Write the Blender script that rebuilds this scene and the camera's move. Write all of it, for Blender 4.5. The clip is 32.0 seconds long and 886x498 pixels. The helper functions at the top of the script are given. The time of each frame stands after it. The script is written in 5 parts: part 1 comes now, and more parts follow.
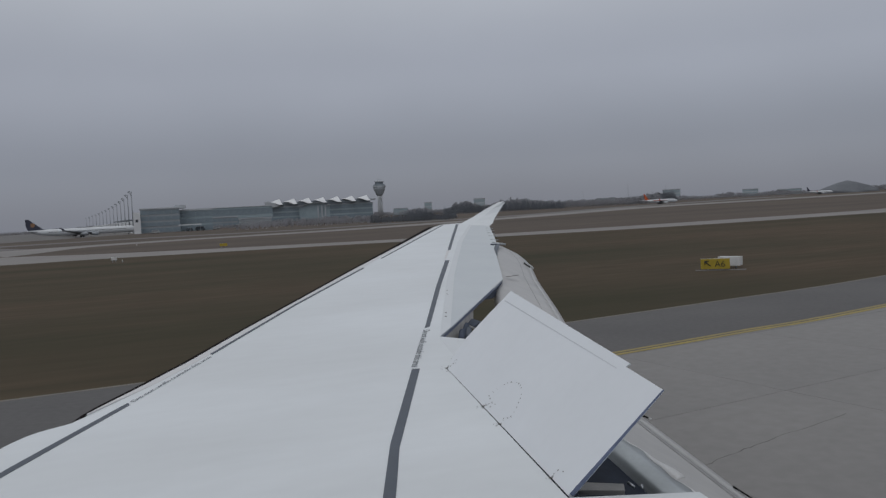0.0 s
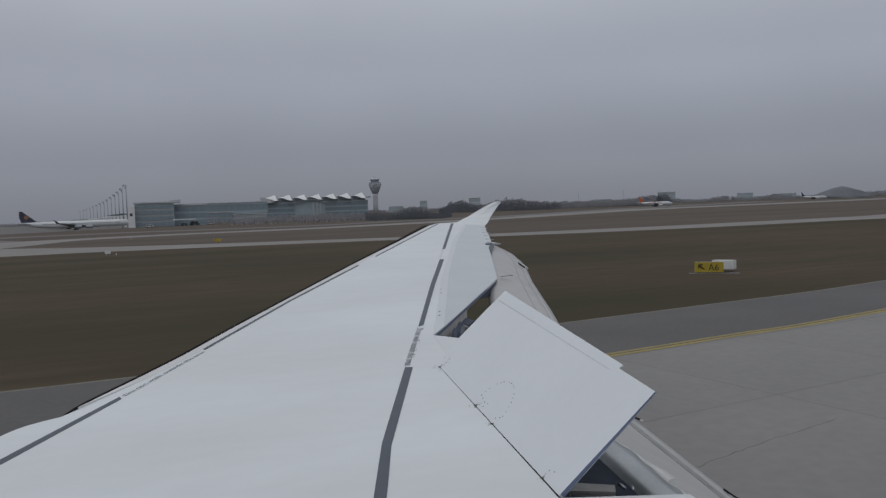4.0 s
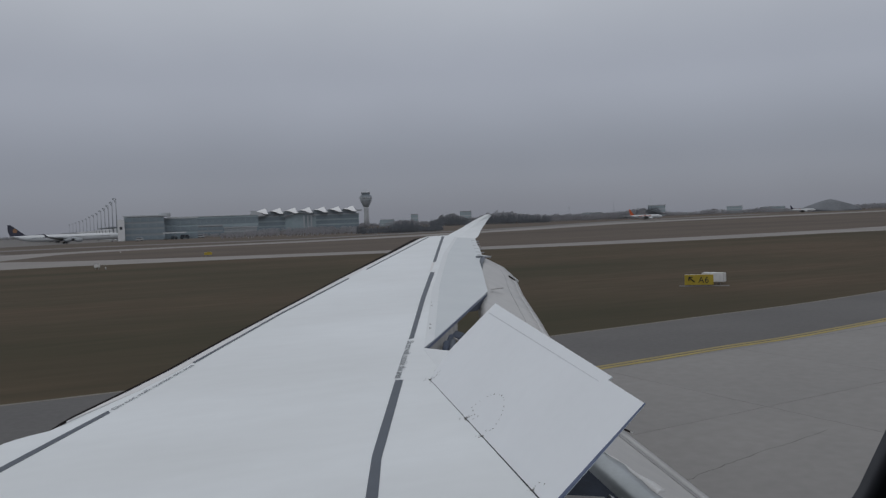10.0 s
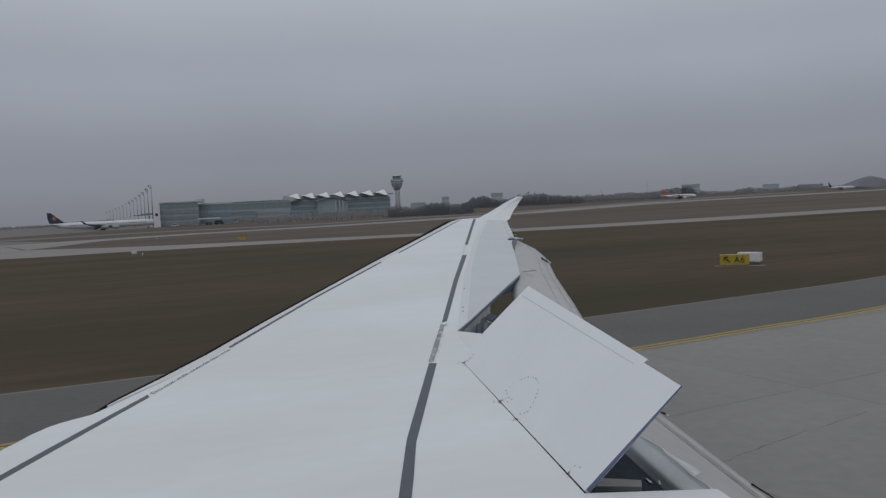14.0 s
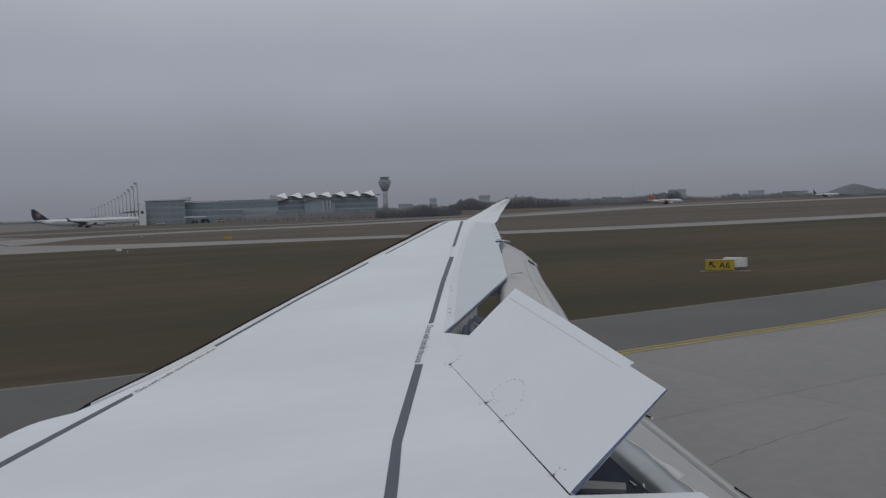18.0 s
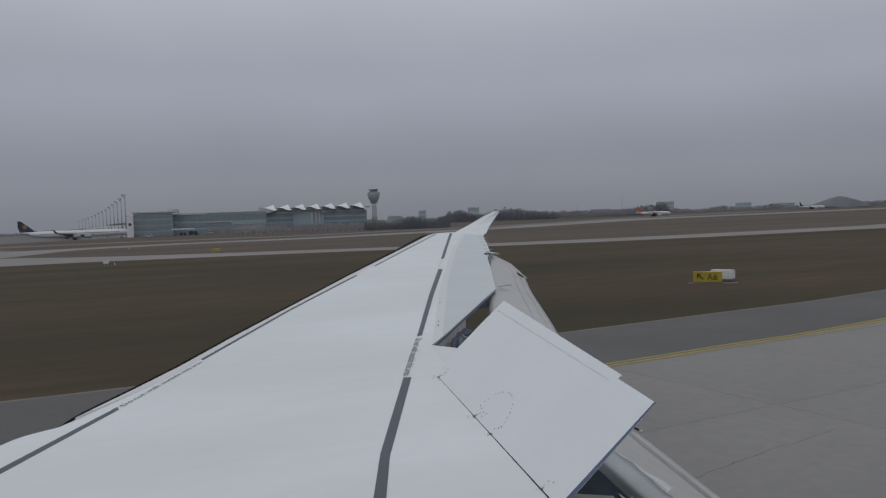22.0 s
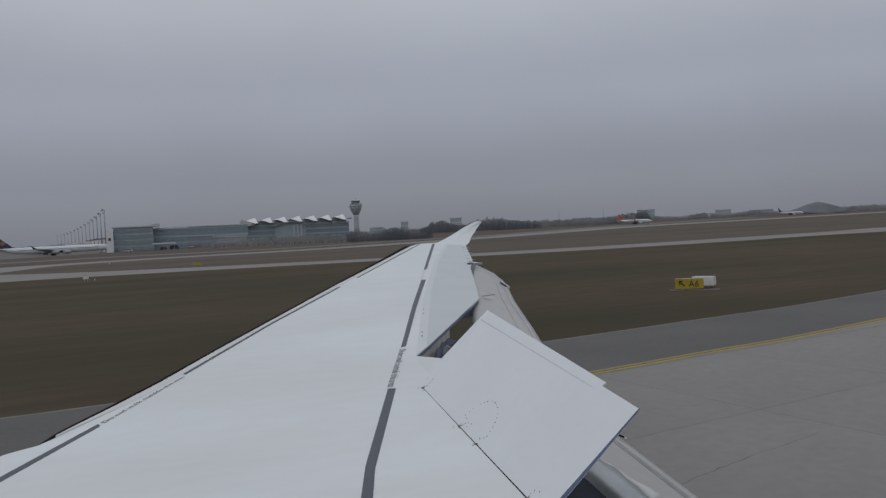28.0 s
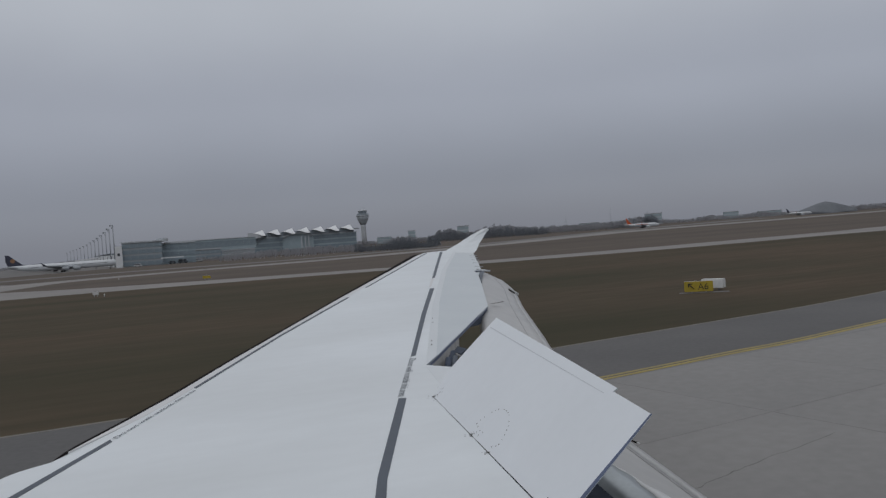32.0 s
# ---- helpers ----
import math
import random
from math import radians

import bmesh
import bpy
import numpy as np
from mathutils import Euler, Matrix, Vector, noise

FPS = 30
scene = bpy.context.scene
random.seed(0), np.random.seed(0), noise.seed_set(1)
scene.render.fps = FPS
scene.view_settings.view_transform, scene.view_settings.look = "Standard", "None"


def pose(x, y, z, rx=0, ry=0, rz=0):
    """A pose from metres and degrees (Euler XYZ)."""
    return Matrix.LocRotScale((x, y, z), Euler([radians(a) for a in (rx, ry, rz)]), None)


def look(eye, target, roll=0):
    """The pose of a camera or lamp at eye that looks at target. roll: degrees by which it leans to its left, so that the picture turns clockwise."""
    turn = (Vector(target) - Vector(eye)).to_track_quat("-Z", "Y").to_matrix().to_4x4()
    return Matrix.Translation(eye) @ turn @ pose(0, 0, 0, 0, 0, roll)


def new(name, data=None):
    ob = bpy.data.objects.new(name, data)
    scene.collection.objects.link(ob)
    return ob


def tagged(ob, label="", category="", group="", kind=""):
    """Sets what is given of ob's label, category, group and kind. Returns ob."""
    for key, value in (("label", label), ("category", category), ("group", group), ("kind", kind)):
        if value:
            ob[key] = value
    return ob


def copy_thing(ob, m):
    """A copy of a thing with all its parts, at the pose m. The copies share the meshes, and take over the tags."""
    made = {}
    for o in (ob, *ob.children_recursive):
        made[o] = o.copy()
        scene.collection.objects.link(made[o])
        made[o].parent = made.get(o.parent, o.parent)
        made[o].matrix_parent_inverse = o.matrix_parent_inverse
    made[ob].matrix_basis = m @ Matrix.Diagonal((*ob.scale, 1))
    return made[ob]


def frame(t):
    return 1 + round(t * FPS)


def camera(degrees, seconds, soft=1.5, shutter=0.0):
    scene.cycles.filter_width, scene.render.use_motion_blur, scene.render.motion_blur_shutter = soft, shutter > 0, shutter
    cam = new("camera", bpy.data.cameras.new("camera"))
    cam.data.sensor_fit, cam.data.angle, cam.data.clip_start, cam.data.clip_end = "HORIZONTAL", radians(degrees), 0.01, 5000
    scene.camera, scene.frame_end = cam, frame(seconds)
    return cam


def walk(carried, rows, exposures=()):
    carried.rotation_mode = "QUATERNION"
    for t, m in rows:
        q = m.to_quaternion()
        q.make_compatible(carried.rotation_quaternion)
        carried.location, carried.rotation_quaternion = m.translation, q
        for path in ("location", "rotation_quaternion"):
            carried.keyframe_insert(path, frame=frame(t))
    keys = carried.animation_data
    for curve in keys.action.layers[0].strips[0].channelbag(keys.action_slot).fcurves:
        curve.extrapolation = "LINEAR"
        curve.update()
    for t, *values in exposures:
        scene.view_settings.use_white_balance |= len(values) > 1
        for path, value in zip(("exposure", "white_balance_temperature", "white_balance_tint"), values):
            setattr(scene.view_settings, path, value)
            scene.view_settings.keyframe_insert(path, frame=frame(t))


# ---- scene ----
# ---------------------------------------------------------------- camera
cam = camera(58.0, 32.0, soft=1.35)
# seconds, x, y, z, yaw, pitch, roll of the camera held at the cabin window
PATH = [
    (0, 0.0020, -0.0049, 5.8970, 0.532, -2.789, 2.990),
    (0.5, 0.0016, -0.0010, 5.8941, 0.591, -3.218, 3.462),
    (1, 0.0023, -0.0042, 5.8983, 0.202, -3.508, 2.762),
    (1.5, -0.0001, -0.0027, 5.8958, -0.188, -3.495, 2.275),
    (2, -0.0012, -0.0026, 5.8965, -0.465, -3.598, 2.725),
    (2.5, 0.0006, 0.0015, 5.8994, -0.378, -3.411, 3.017),
    (3, 0.0005, -0.0017, 5.8958, -0.145, -3.160, 2.369),
    (3.5, -0.0032, -0.0050, 5.8945, 0.150, -3.044, 2.125),
    (5.5, 0.0023, -0.0041, 5.8977, 0.142, -2.392, 1.794),
    (6, -0.0049, -0.0047, 5.8971, 0.392, -2.724, 1.795),
    (6.5, 0.0055, 0.0067, 5.9025, 1.087, -2.234, 5.020),
    (7, -0.0017, -0.0080, 5.8982, 1.383, -0.940, 2.512),
    (7.5, 0.0065, -0.0083, 5.8966, 1.004, -1.222, 3.285),
    (8, -0.0021, -0.0101, 5.8941, -0.067, -1.935, 2.206),
    (8.5, -0.0025, -0.0100, 5.8877, 0.511, -2.069, 1.925),
    (9, 0.0109, -0.0300, 5.8925, 0.096, -2.110, 3.561),
    (9.5, 0.0110, -0.0302, 5.8922, -0.839, -2.329, 2.092),
    (10, 0.0076, -0.0305, 5.8911, -0.455, -1.962, 2.085),
    (10.5, 0.0147, -0.0326, 5.8939, -0.747, -1.954, 2.473),
    (11, 0.0125, -0.0332, 5.8937, -0.818, -2.278, 2.770),
    (11.5, 0.0113, -0.0275, 5.8962, -0.700, -2.694, 2.049),
    (12, 0.0017, -0.0245, 5.8932, -0.566, -3.224, 2.693),
    (12.5, -0.0029, -0.0092, 5.8968, 1.707, -3.172, 2.557),
    (13, 0.0017, -0.0057, 5.8914, 2.323, -3.175, 2.841),
    (13.5, 0.0066, -0.0034, 5.8956, 2.043, -3.310, 3.159),
    (14, 0.0004, -0.0032, 5.8972, 1.783, -3.112, 2.817),
    (14.5, -0.0009, -0.0064, 5.8961, 1.930, -2.868, 2.605),
    (16.5, 0.0053, -0.0062, 5.8912, 1.884, -2.890, 3.195),
    (17, -0.0050, -0.0092, 5.8914, 1.669, -3.161, 3.255),
    (17.5, 0.0037, -0.0042, 5.8829, 1.520, -2.838, 2.641),
    (18, -0.0087, -0.0059, 5.8927, 0.891, -3.027, 2.037),
    (18.5, -0.0003, -0.0113, 5.8871, 1.026, -2.822, 2.116),
    (19, 0.0032, -0.0066, 5.8895, 0.862, -2.771, 2.992),
    (19.5, 0.0036, -0.0034, 5.8945, 0.755, -2.533, 2.685),
    (20, -0.0059, -0.0082, 5.8951, 0.919, -2.353, 2.290),
    (20.5, -0.0012, -0.0059, 5.8964, 1.003, -2.151, 3.060),
    (21, -0.0026, -0.0081, 5.8910, 0.598, -2.145, 2.593),
    (21.5, -0.0030, -0.0065, 5.8948, 0.269, -2.062, 2.374),
    (22, -0.0012, -0.0012, 5.8971, 0.103, -2.186, 2.027),
    (22.5, -0.0014, 0.0009, 5.8961, 0.001, -1.959, 2.076),
    (23, -0.0022, 0.0029, 5.8948, -0.024, -1.931, 2.156),
    (23.5, -0.0043, -0.0002, 5.8991, -0.326, -1.920, 1.660),
    (24, -0.0018, 0.0036, 5.9007, -0.083, -1.924, 1.874),
    (24.5, -0.0034, 0.0041, 5.8968, 0.052, -2.063, 2.505),
    (26.5, 0.0015, 0.0021, 5.8953, -0.678, -1.846, 3.030),
    (27, -0.0015, 0.0024, 5.8934, -1.239, -1.862, 3.001),
    (27.5, -0.0024, -0.0006, 5.8895, -1.174, -1.418, 2.292),
    (28, -0.0004, 0.0010, 5.8922, -1.157, -1.480, 2.785),
    (28.5, -0.0001, -0.0012, 5.8932, -1.148, -1.471, 2.967),
    (29, -0.0016, -0.0013, 5.8904, -1.095, -1.300, 3.186),
    (29.5, -0.0000, 0.0005, 5.8933, -1.153, -1.279, 3.266),
    (30, 0.0001, 0.0002, 5.8927, -1.286, -1.206, 3.388),
    (30.5, 0.0023, 0.0032, 5.8975, -1.135, -1.352, 3.789),
    (31, -0.0012, -0.0009, 5.8933, -0.624, -1.449, 3.840),
    (31.5, 0.0023, 0.0016, 5.8951, -0.402, -1.500, 4.830),
    (32, 0.0018, 0.0022, 5.8964, -0.631, -0.868, 4.053),
]
walk(cam, [(t, pose(x, y, z, 90 + p, r, w)) for t, x, y, z, w, p, r in PATH])

# ---------------------------------------------------------------- world and light
world = bpy.data.worlds.new("overcast_sky")
scene.world = world
world.use_nodes = True
wn, wl = world.node_tree.nodes, world.node_tree.links
wn.clear()
sky = wn.new("ShaderNodeTexSky")
sky.sky_type, sky.sun_disc = "NISHITA", False
sky.sun_elevation, sky.sun_rotation = radians(38), radians(200)
coord = wn.new("ShaderNodeTexCoord")
sep = wn.new("ShaderNodeSeparateXYZ")
wl.new(coord.outputs["Generated"], sep.inputs[0])
deck = wn.new("ShaderNodeValToRGB")          # cloud deck: dim at the horizon, bright overhead
deck.color_ramp.interpolation = "EASE"
stops = [(0.0, (0.186, 0.198, 0.236)), (0.06, (0.221, 0.235, 0.279)), (0.17, (0.317, 0.337, 0.390)),
         (0.30, (0.42, 0.445, 0.49)), (0.65, (0.52, 0.54, 0.575)), (1.0, (0.55, 0.57, 0.60))]
while len(deck.color_ramp.elements) < len(stops):
    deck.color_ramp.elements.new(0.5)
for el, (p, c) in zip(deck.color_ramp.elements, stops):
    el.position, el.color = p, (*c, 1)
wl.new(sep.outputs["Z"], deck.inputs[0])
squash = wn.new("ShaderNodeMapping")
squash.inputs["Scale"].default_value = (2.0, 2.0, 3.4)
wl.new(coord.outputs["Generated"], squash.inputs["Vector"])
cloud = wn.new("ShaderNodeTexNoise")
cloud.inputs["Scale"].default_value, cloud.inputs["Detail"].default_value = 2.2, 4
wl.new(squash.outputs[0], cloud.inputs["Vector"])
lift = wn.new("ShaderNodeMapRange")
lift.inputs["From Min"].default_value, lift.inputs["From Max"].default_value = 0.3, 0.7
lift.inputs["To Min"].default_value, lift.inputs["To Max"].default_value = 0.972, 1.028
wl.new(cloud.outputs["Fac"], lift.inputs[0])
deckmul = wn.new("ShaderNodeVectorMath")
deckmul.operation = "SCALE"
wl.new(deck.outputs[0], deckmul.inputs[0])
wl.new(lift.outputs[0], deckmul.inputs["Scale"])
bg_deck, bg_sky, add = wn.new("ShaderNodeBackground"), wn.new("ShaderNodeBackground"), wn.new("ShaderNodeAddShader")
bg_sky.inputs["Strength"].default_value = 0.004   # clear sky almost wholly hidden by the deck
wl.new(deckmul.outputs[0], bg_deck.inputs[0])
wl.new(sky.outputs[0], bg_sky.inputs[0])
wl.new(bg_deck.outputs[0], add.inputs[0])
wl.new(bg_sky.outputs[0], add.inputs[1])
wl.new(add.outputs[0], wn.new("ShaderNodeOutputWorld").inputs[0])
sun_data = bpy.data.lights.new("sun", "SUN")
sun_data.energy, sun_data.angle, sun_data.color = 0.35, radians(40), (1.0, 0.98, 0.95)
sun = new("sun", sun_data)
sun.matrix_world = look((0, 0, 60), (12, 25, 0))


# ---------------------------------------------------------------- materials
def mat(name, base, rough=0.6, metal=0.0, vary=0.12, scale=3.0, fine=40.0, bump=0.0, tint=None, stretch=(1, 1, 1), spec=0.5, rand=0.0, turn=0.0, patch=None, through_light=0.0):
    """Paint, metal or ground: base colour varied by a broad and a fine noise, with relief."""
    m = bpy.data.materials.new(name)
    m.use_nodes = True
    n, l = m.node_tree.nodes, m.node_tree.links
    b = n["Principled BSDF"]
    b.inputs["Roughness"].default_value, b.inputs["Metallic"].default_value = rough, metal
    b.inputs["Specular IOR Level"].default_value = spec
    tc, mp = n.new("ShaderNodeTexCoord"), n.new("ShaderNodeMapping")
    mp.vector_type = "TEXTURE"
    mp.inputs["Scale"].default_value = tuple(1 / s for s in stretch)
    mp.inputs["Rotation"].default_value = (0, 0, radians(turn))
    l.new(tc.outputs["Object"], mp.inputs["Vector"])
    big, small = n.new("ShaderNodeTexNoise"), n.new("ShaderNodeTexNoise")
    big.inputs["Scale"].default_value, big.inputs["Detail"].default_value = scale, 5
    small.inputs["Scale"].default_value, small.inputs["Detail"].default_value = fine, 3
    for t in (big, small):
        l.new(mp.outputs[0], t.inputs["Vector"])
    other = tint or tuple(c * (1 - 2 * vary) for c in base)
    mix = n.new("ShaderNodeMix")
    mix.data_type = "RGBA"
    mix.inputs["A"].default_value, mix.inputs["B"].default_value = (*base, 1), (*other, 1)
    rng = n.new("ShaderNodeMapRange")
    rng.inputs["From Min"].default_value, rng.inputs["From Max"].default_value = 0.36, 0.66
    l.new(big.outputs["Fac"], rng.inputs[0])
    l.new(rng.outputs[0], mix.inputs["Factor"])
    grain = n.new("ShaderNodeMapRange")
    grain.inputs["From Min"].default_value, grain.inputs["From Max"].default_value = 0.25, 0.75
    grain.inputs["To Min"].default_value, grain.inputs["To Max"].default_value = 1 - vary, 1 + vary
    l.new(small.outputs["Fac"], grain.inputs[0])
    mul = n.new("ShaderNodeVectorMath")
    mul.operation = "SCALE"
    l.new(mix.outputs["Result"], mul.inputs[0])
    l.new(grain.outputs[0], mul.inputs["Scale"])
    out = mul.outputs[0]
    if patch:
        pn, pr, pm = n.new("ShaderNodeTexNoise"), n.new("ShaderNodeMapRange"), n.new("ShaderNodeMix")
        pn.inputs["Scale"].default_value, pn.inputs["Detail"].default_value = patch[1], 4
        l.new(mp.outputs[0], pn.inputs["Vector"])
        pr.inputs["From Min"].default_value, pr.inputs["From Max"].default_value, pr.inputs["To Max"].default_value = 0.47, 0.62, patch[2]
        l.new(pn.outputs["Fac"], pr.inputs[0])
        pm.data_type = "RGBA"
        pm.inputs["B"].default_value = (*patch[0], 1)
        l.new(pr.outputs[0], pm.inputs["Factor"])
        l.new(out, pm.inputs["A"])
        out = pm.outputs["Result"]
    if rand:
        oi, rr, mul2 = n.new("ShaderNodeObjectInfo"), n.new("ShaderNodeMapRange"), n.new("ShaderNodeVectorMath")
        rr.inputs["To Min"].default_value, rr.inputs["To Max"].default_value = 1 - rand, 1 + rand
        mul2.operation = "SCALE"
        l.new(oi.outputs["Random"], rr.inputs[0])
        l.new(out, mul2.inputs[0])
        l.new(rr.outputs[0], mul2.inputs["Scale"])
        out = mul2.outputs[0]
    l.new(out, b.inputs["Base Color"])
    if through_light:      # thin twigs and leaves that let light through
        tr, ms = n.new("ShaderNodeBsdfTranslucent"), n.new("ShaderNodeMixShader")
        l.new(out, tr.inputs["Color"])
        ms.inputs[0].default_value = through_light
        l.new(b.outputs[0], ms.inputs[1])
        l.new(tr.outputs[0], ms.inputs[2])
        l.new(ms.outputs[0], n["Material Output"].inputs["Surface"])
    if bump:
        bp = n.new("ShaderNodeBump")
        bp.inputs["Strength"].default_value, bp.inputs["Distance"].default_value = min(1.0, bump * 4), bump
        l.new(small.outputs["Fac"], bp.inputs["Height"])
        l.new(bp.outputs[0], b.inputs["Normal"])
    return m


WHITE = mat("wing_white_paint", (0.708, 0.738, 0.761), 0.42, vary=0.022, scale=0.45, fine=5, tint=(0.645, 0.67, 0.686), stretch=(0.4, 1, 1), turn=23.5)
PANEL = mat("spoiler_white_paint", (0.722, 0.747, 0.776), 0.45, vary=0.012, scale=0.8, fine=8)
SLAT = mat("slat_grey_paint", (0.62, 0.615, 0.62), 0.38, vary=0.03, scale=1.2, fine=20)
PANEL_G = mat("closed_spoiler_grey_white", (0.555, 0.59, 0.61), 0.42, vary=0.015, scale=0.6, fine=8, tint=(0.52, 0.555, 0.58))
SEAM = mat("panel_seam", (0.54, 0.56, 0.59), 0.6, vary=0.03)
STRIPE = mat("walkway_stripe_grey", (0.085, 0.10, 0.125), 0.6, vary=0.06, scale=3, fine=60)
SEAL = mat("dark_rubber_seal", (0.016, 0.014, 0.014), 0.9, vary=0.1, spec=0.03)
# NAVY: blue primer, darkened to give the shallow bay a deep bay's shade
NAVY = mat("shaded_blue_primer", (0.018, 0.026, 0.045), 0.75, vary=0.15, scale=4, fine=30, spec=0.2)
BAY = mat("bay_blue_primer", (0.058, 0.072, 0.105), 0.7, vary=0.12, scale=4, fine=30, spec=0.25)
EDGE = mat("blue_grey_panel_edge", (0.17, 0.205, 0.32), 0.5, vary=0.08, scale=4, fine=40)
CREAM = mat("cream_primer", (0.43, 0.42, 0.405), 0.6, vary=0.1, scale=5, fine=40)
FLAP = mat("flap_grey_paint", (0.42, 0.41, 0.40), 0.36, vary=0.05, scale=2.2, fine=16, tint=(0.36, 0.355, 0.35), stretch=(0.15, 1, 1), turn=-60)
FLAP_P = mat("pale_flap_edge", (0.43, 0.43, 0.43), 0.45, vary=0.05, scale=2, fine=14, tint=(0.395, 0.39, 0.39))
FLAP_D = mat("darker_flap_grey", (0.30, 0.298, 0.30), 0.5, vary=0.1, scale=3, fine=20)
METAL = mat("bare_metal", (0.50, 0.52, 0.54), 0.32, 0.85, vary=0.1, scale=4, fine=50)
NOSE = mat("flap_nose_gloss", (0.42, 0.45, 0.46), 0.33, 0.6, vary=0.06, scale=2.5, fine=20)
GRIME = mat("grime_mark", (0.20, 0.19, 0.18), 0.8, vary=0.2, scale=20, fine=90)
GRASS = mat("winter_grass", (0.086, 0.064, 0.044), 0.95, vary=0.17, scale=0.08, fine=0.9, bump=0.03, tint=(0.061, 0.052, 0.034), stretch=(0.2, 1, 1), spec=0.1, turn=23.5, patch=((0.045, 0.043, 0.026), 0.035, 0.8))
# MEADOW: paler than GRASS, the haze over the far grass put into its colour
MEADOW = mat("haze_paled_grass", (0.118, 0.097, 0.082), 0.95, vary=0.12, scale=0.02, fine=0.3, tint=(0.092, 0.077, 0.066), stretch=(0.2, 1, 1), spec=0.1, turn=23.5)
CONC = mat("taxiway_concrete", (0.242, 0.234, 0.228), 0.85, vary=0.06, scale=0.10, fine=2.5, bump=0.004, tint=(0.208, 0.202, 0.198), rand=0.02, spec=0.3)
CONC_FAR = mat("pale_concrete", (0.248, 0.232, 0.222), 0.85, vary=0.05, scale=0.03, fine=0.4, tint=(0.20, 0.19, 0.183), spec=0.3)
ASPH = mat("shoulder_asphalt", (0.126, 0.122, 0.121), 0.9, vary=0.08, scale=0.12, fine=4, bump=0.004, tint=(0.107, 0.104, 0.104), spec=0.3)
CONC_DULL = mat("dull_concrete", (0.148, 0.141, 0.137), 0.85, vary=0.07, scale=0.03, fine=0.5, tint=(0.14, 0.134, 0.13), spec=0.3)
JOINT = mat("joint_sealant", (0.198, 0.193, 0.189), 0.9, vary=0.1)
YELLOW = mat("yellow_marking_paint", (0.34, 0.268, 0.075), 0.8, vary=0.14, scale=0.8, fine=6, tint=(0.27, 0.215, 0.09))
YELLOW_OLD = mat("worn_yellow_paint", (0.30, 0.235, 0.085), 0.85, vary=0.12, scale=0.5, fine=5, tint=(0.25, 0.205, 0.095))
SIGN_W = mat("sign_white", (0.66, 0.66, 0.65), 0.6, vary=0.05)
SIGN_Y = mat("sign_yellow", (0.43, 0.32, 0.03), 0.6, vary=0.08)
SIGN_R = mat("sign_red", (0.13, 0.022, 0.02), 0.6, vary=0.08)
AIR_W = mat("airliner_white", (0.62, 0.64, 0.66), 0.4, vary=0.03, scale=0.3, fine=4)
# AIR_B: navy with some haze mixed in for the far airliners
AIR_B = mat("airliner_tail_navy_hazed", (0.045, 0.048, 0.075), 0.4, vary=0.08, scale=0.5, fine=4)
AIR_Y = mat("tail_disc_amber", (0.30, 0.16, 0.085), 0.5, vary=0.08)
AIR_O = mat("airliner_orange", (0.55, 0.11, 0.035), 0.45, vary=0.05)
AIR_G = mat("airliner_grey_wing", (0.30, 0.32, 0.34), 0.5, vary=0.05)
AIR_D = mat("cabin_window_dark", (0.04, 0.045, 0.055), 0.3, vary=0.1)
TYRE = mat("tyre_rubber", (0.02, 0.02, 0.02), 0.8, vary=0.1)
# GLASS, GLASS_D and CLAD_G carry the far buildings' haze as a paler base
GLASS = mat("teal_curtain_wall_hazed", (0.35, 0.425, 0.455), 0.35, vary=0.08, scale=0.05, fine=0.6, tint=(0.29, 0.36, 0.39))
GLASS_D = mat("dark_facade_hazed", (0.24, 0.295, 0.33), 0.35, vary=0.12, scale=0.06, fine=0.8)
CLAD = mat("white_cladding", (0.50, 0.525, 0.55), 0.55, vary=0.05, scale=0.1, fine=1.0)
CLAD_G = mat("grey_cladding_hazed", (0.35, 0.375, 0.395), 0.6, vary=0.06, scale=0.1, fine=1.0)
MEMB = mat("white_membrane", (0.72, 0.73, 0.74), 0.6, vary=0.03, scale=0.2, fine=2)
STEEL = mat("galvanised_mast", (0.30, 0.32, 0.34), 0.55, 0.2, vary=0.06)
# tower colours lightened towards the sky, as haze would do
TOWER_GLASS = mat("tower_glazing_hazed", (0.25, 0.285, 0.315), 0.3, vary=0.08, scale=0.1, fine=1)
CONCRETE_T = mat("tower_concrete_hazed", (0.45, 0.465, 0.48), 0.8, vary=0.05, scale=0.1, fine=1)
# BARK and CONIFER: base colours raised pale blue-grey in place of distance haze
BARK = mat("bare_branches_hazed", (0.53, 0.53, 0.55), 0.95, vary=0.06, scale=0.05, fine=0.8, tint=(0.44, 0.44, 0.46), spec=0.05, through_light=0.7)
CONIFER = mat("conifer_hazed", (0.36, 0.38, 0.41), 0.95, vary=0.08, scale=0.05, fine=0.8, spec=0.05, through_light=0.7)
# EARTH: lighter and bluer than earth, to give the far mound its haze
EARTH = mat("earth_mound", (0.175, 0.185, 0.20), 0.95, vary=0.12, scale=0.02, fine=0.4, spec=0.1)
STACK = mat("chimney_ochre", (0.36, 0.25, 0.12), 0.7, vary=0.08)
CABIN = mat("cabin_trim_plastic", (0.075, 0.08, 0.095), 0.5, vary=0.05, scale=8, fine=90)
VAN = mat("vehicle_white", (0.52, 0.53, 0.54), 0.4, vary=0.04)
VAN_D = mat("vehicle_dark", (0.09, 0.11, 0.125), 0.5, vary=0.1)


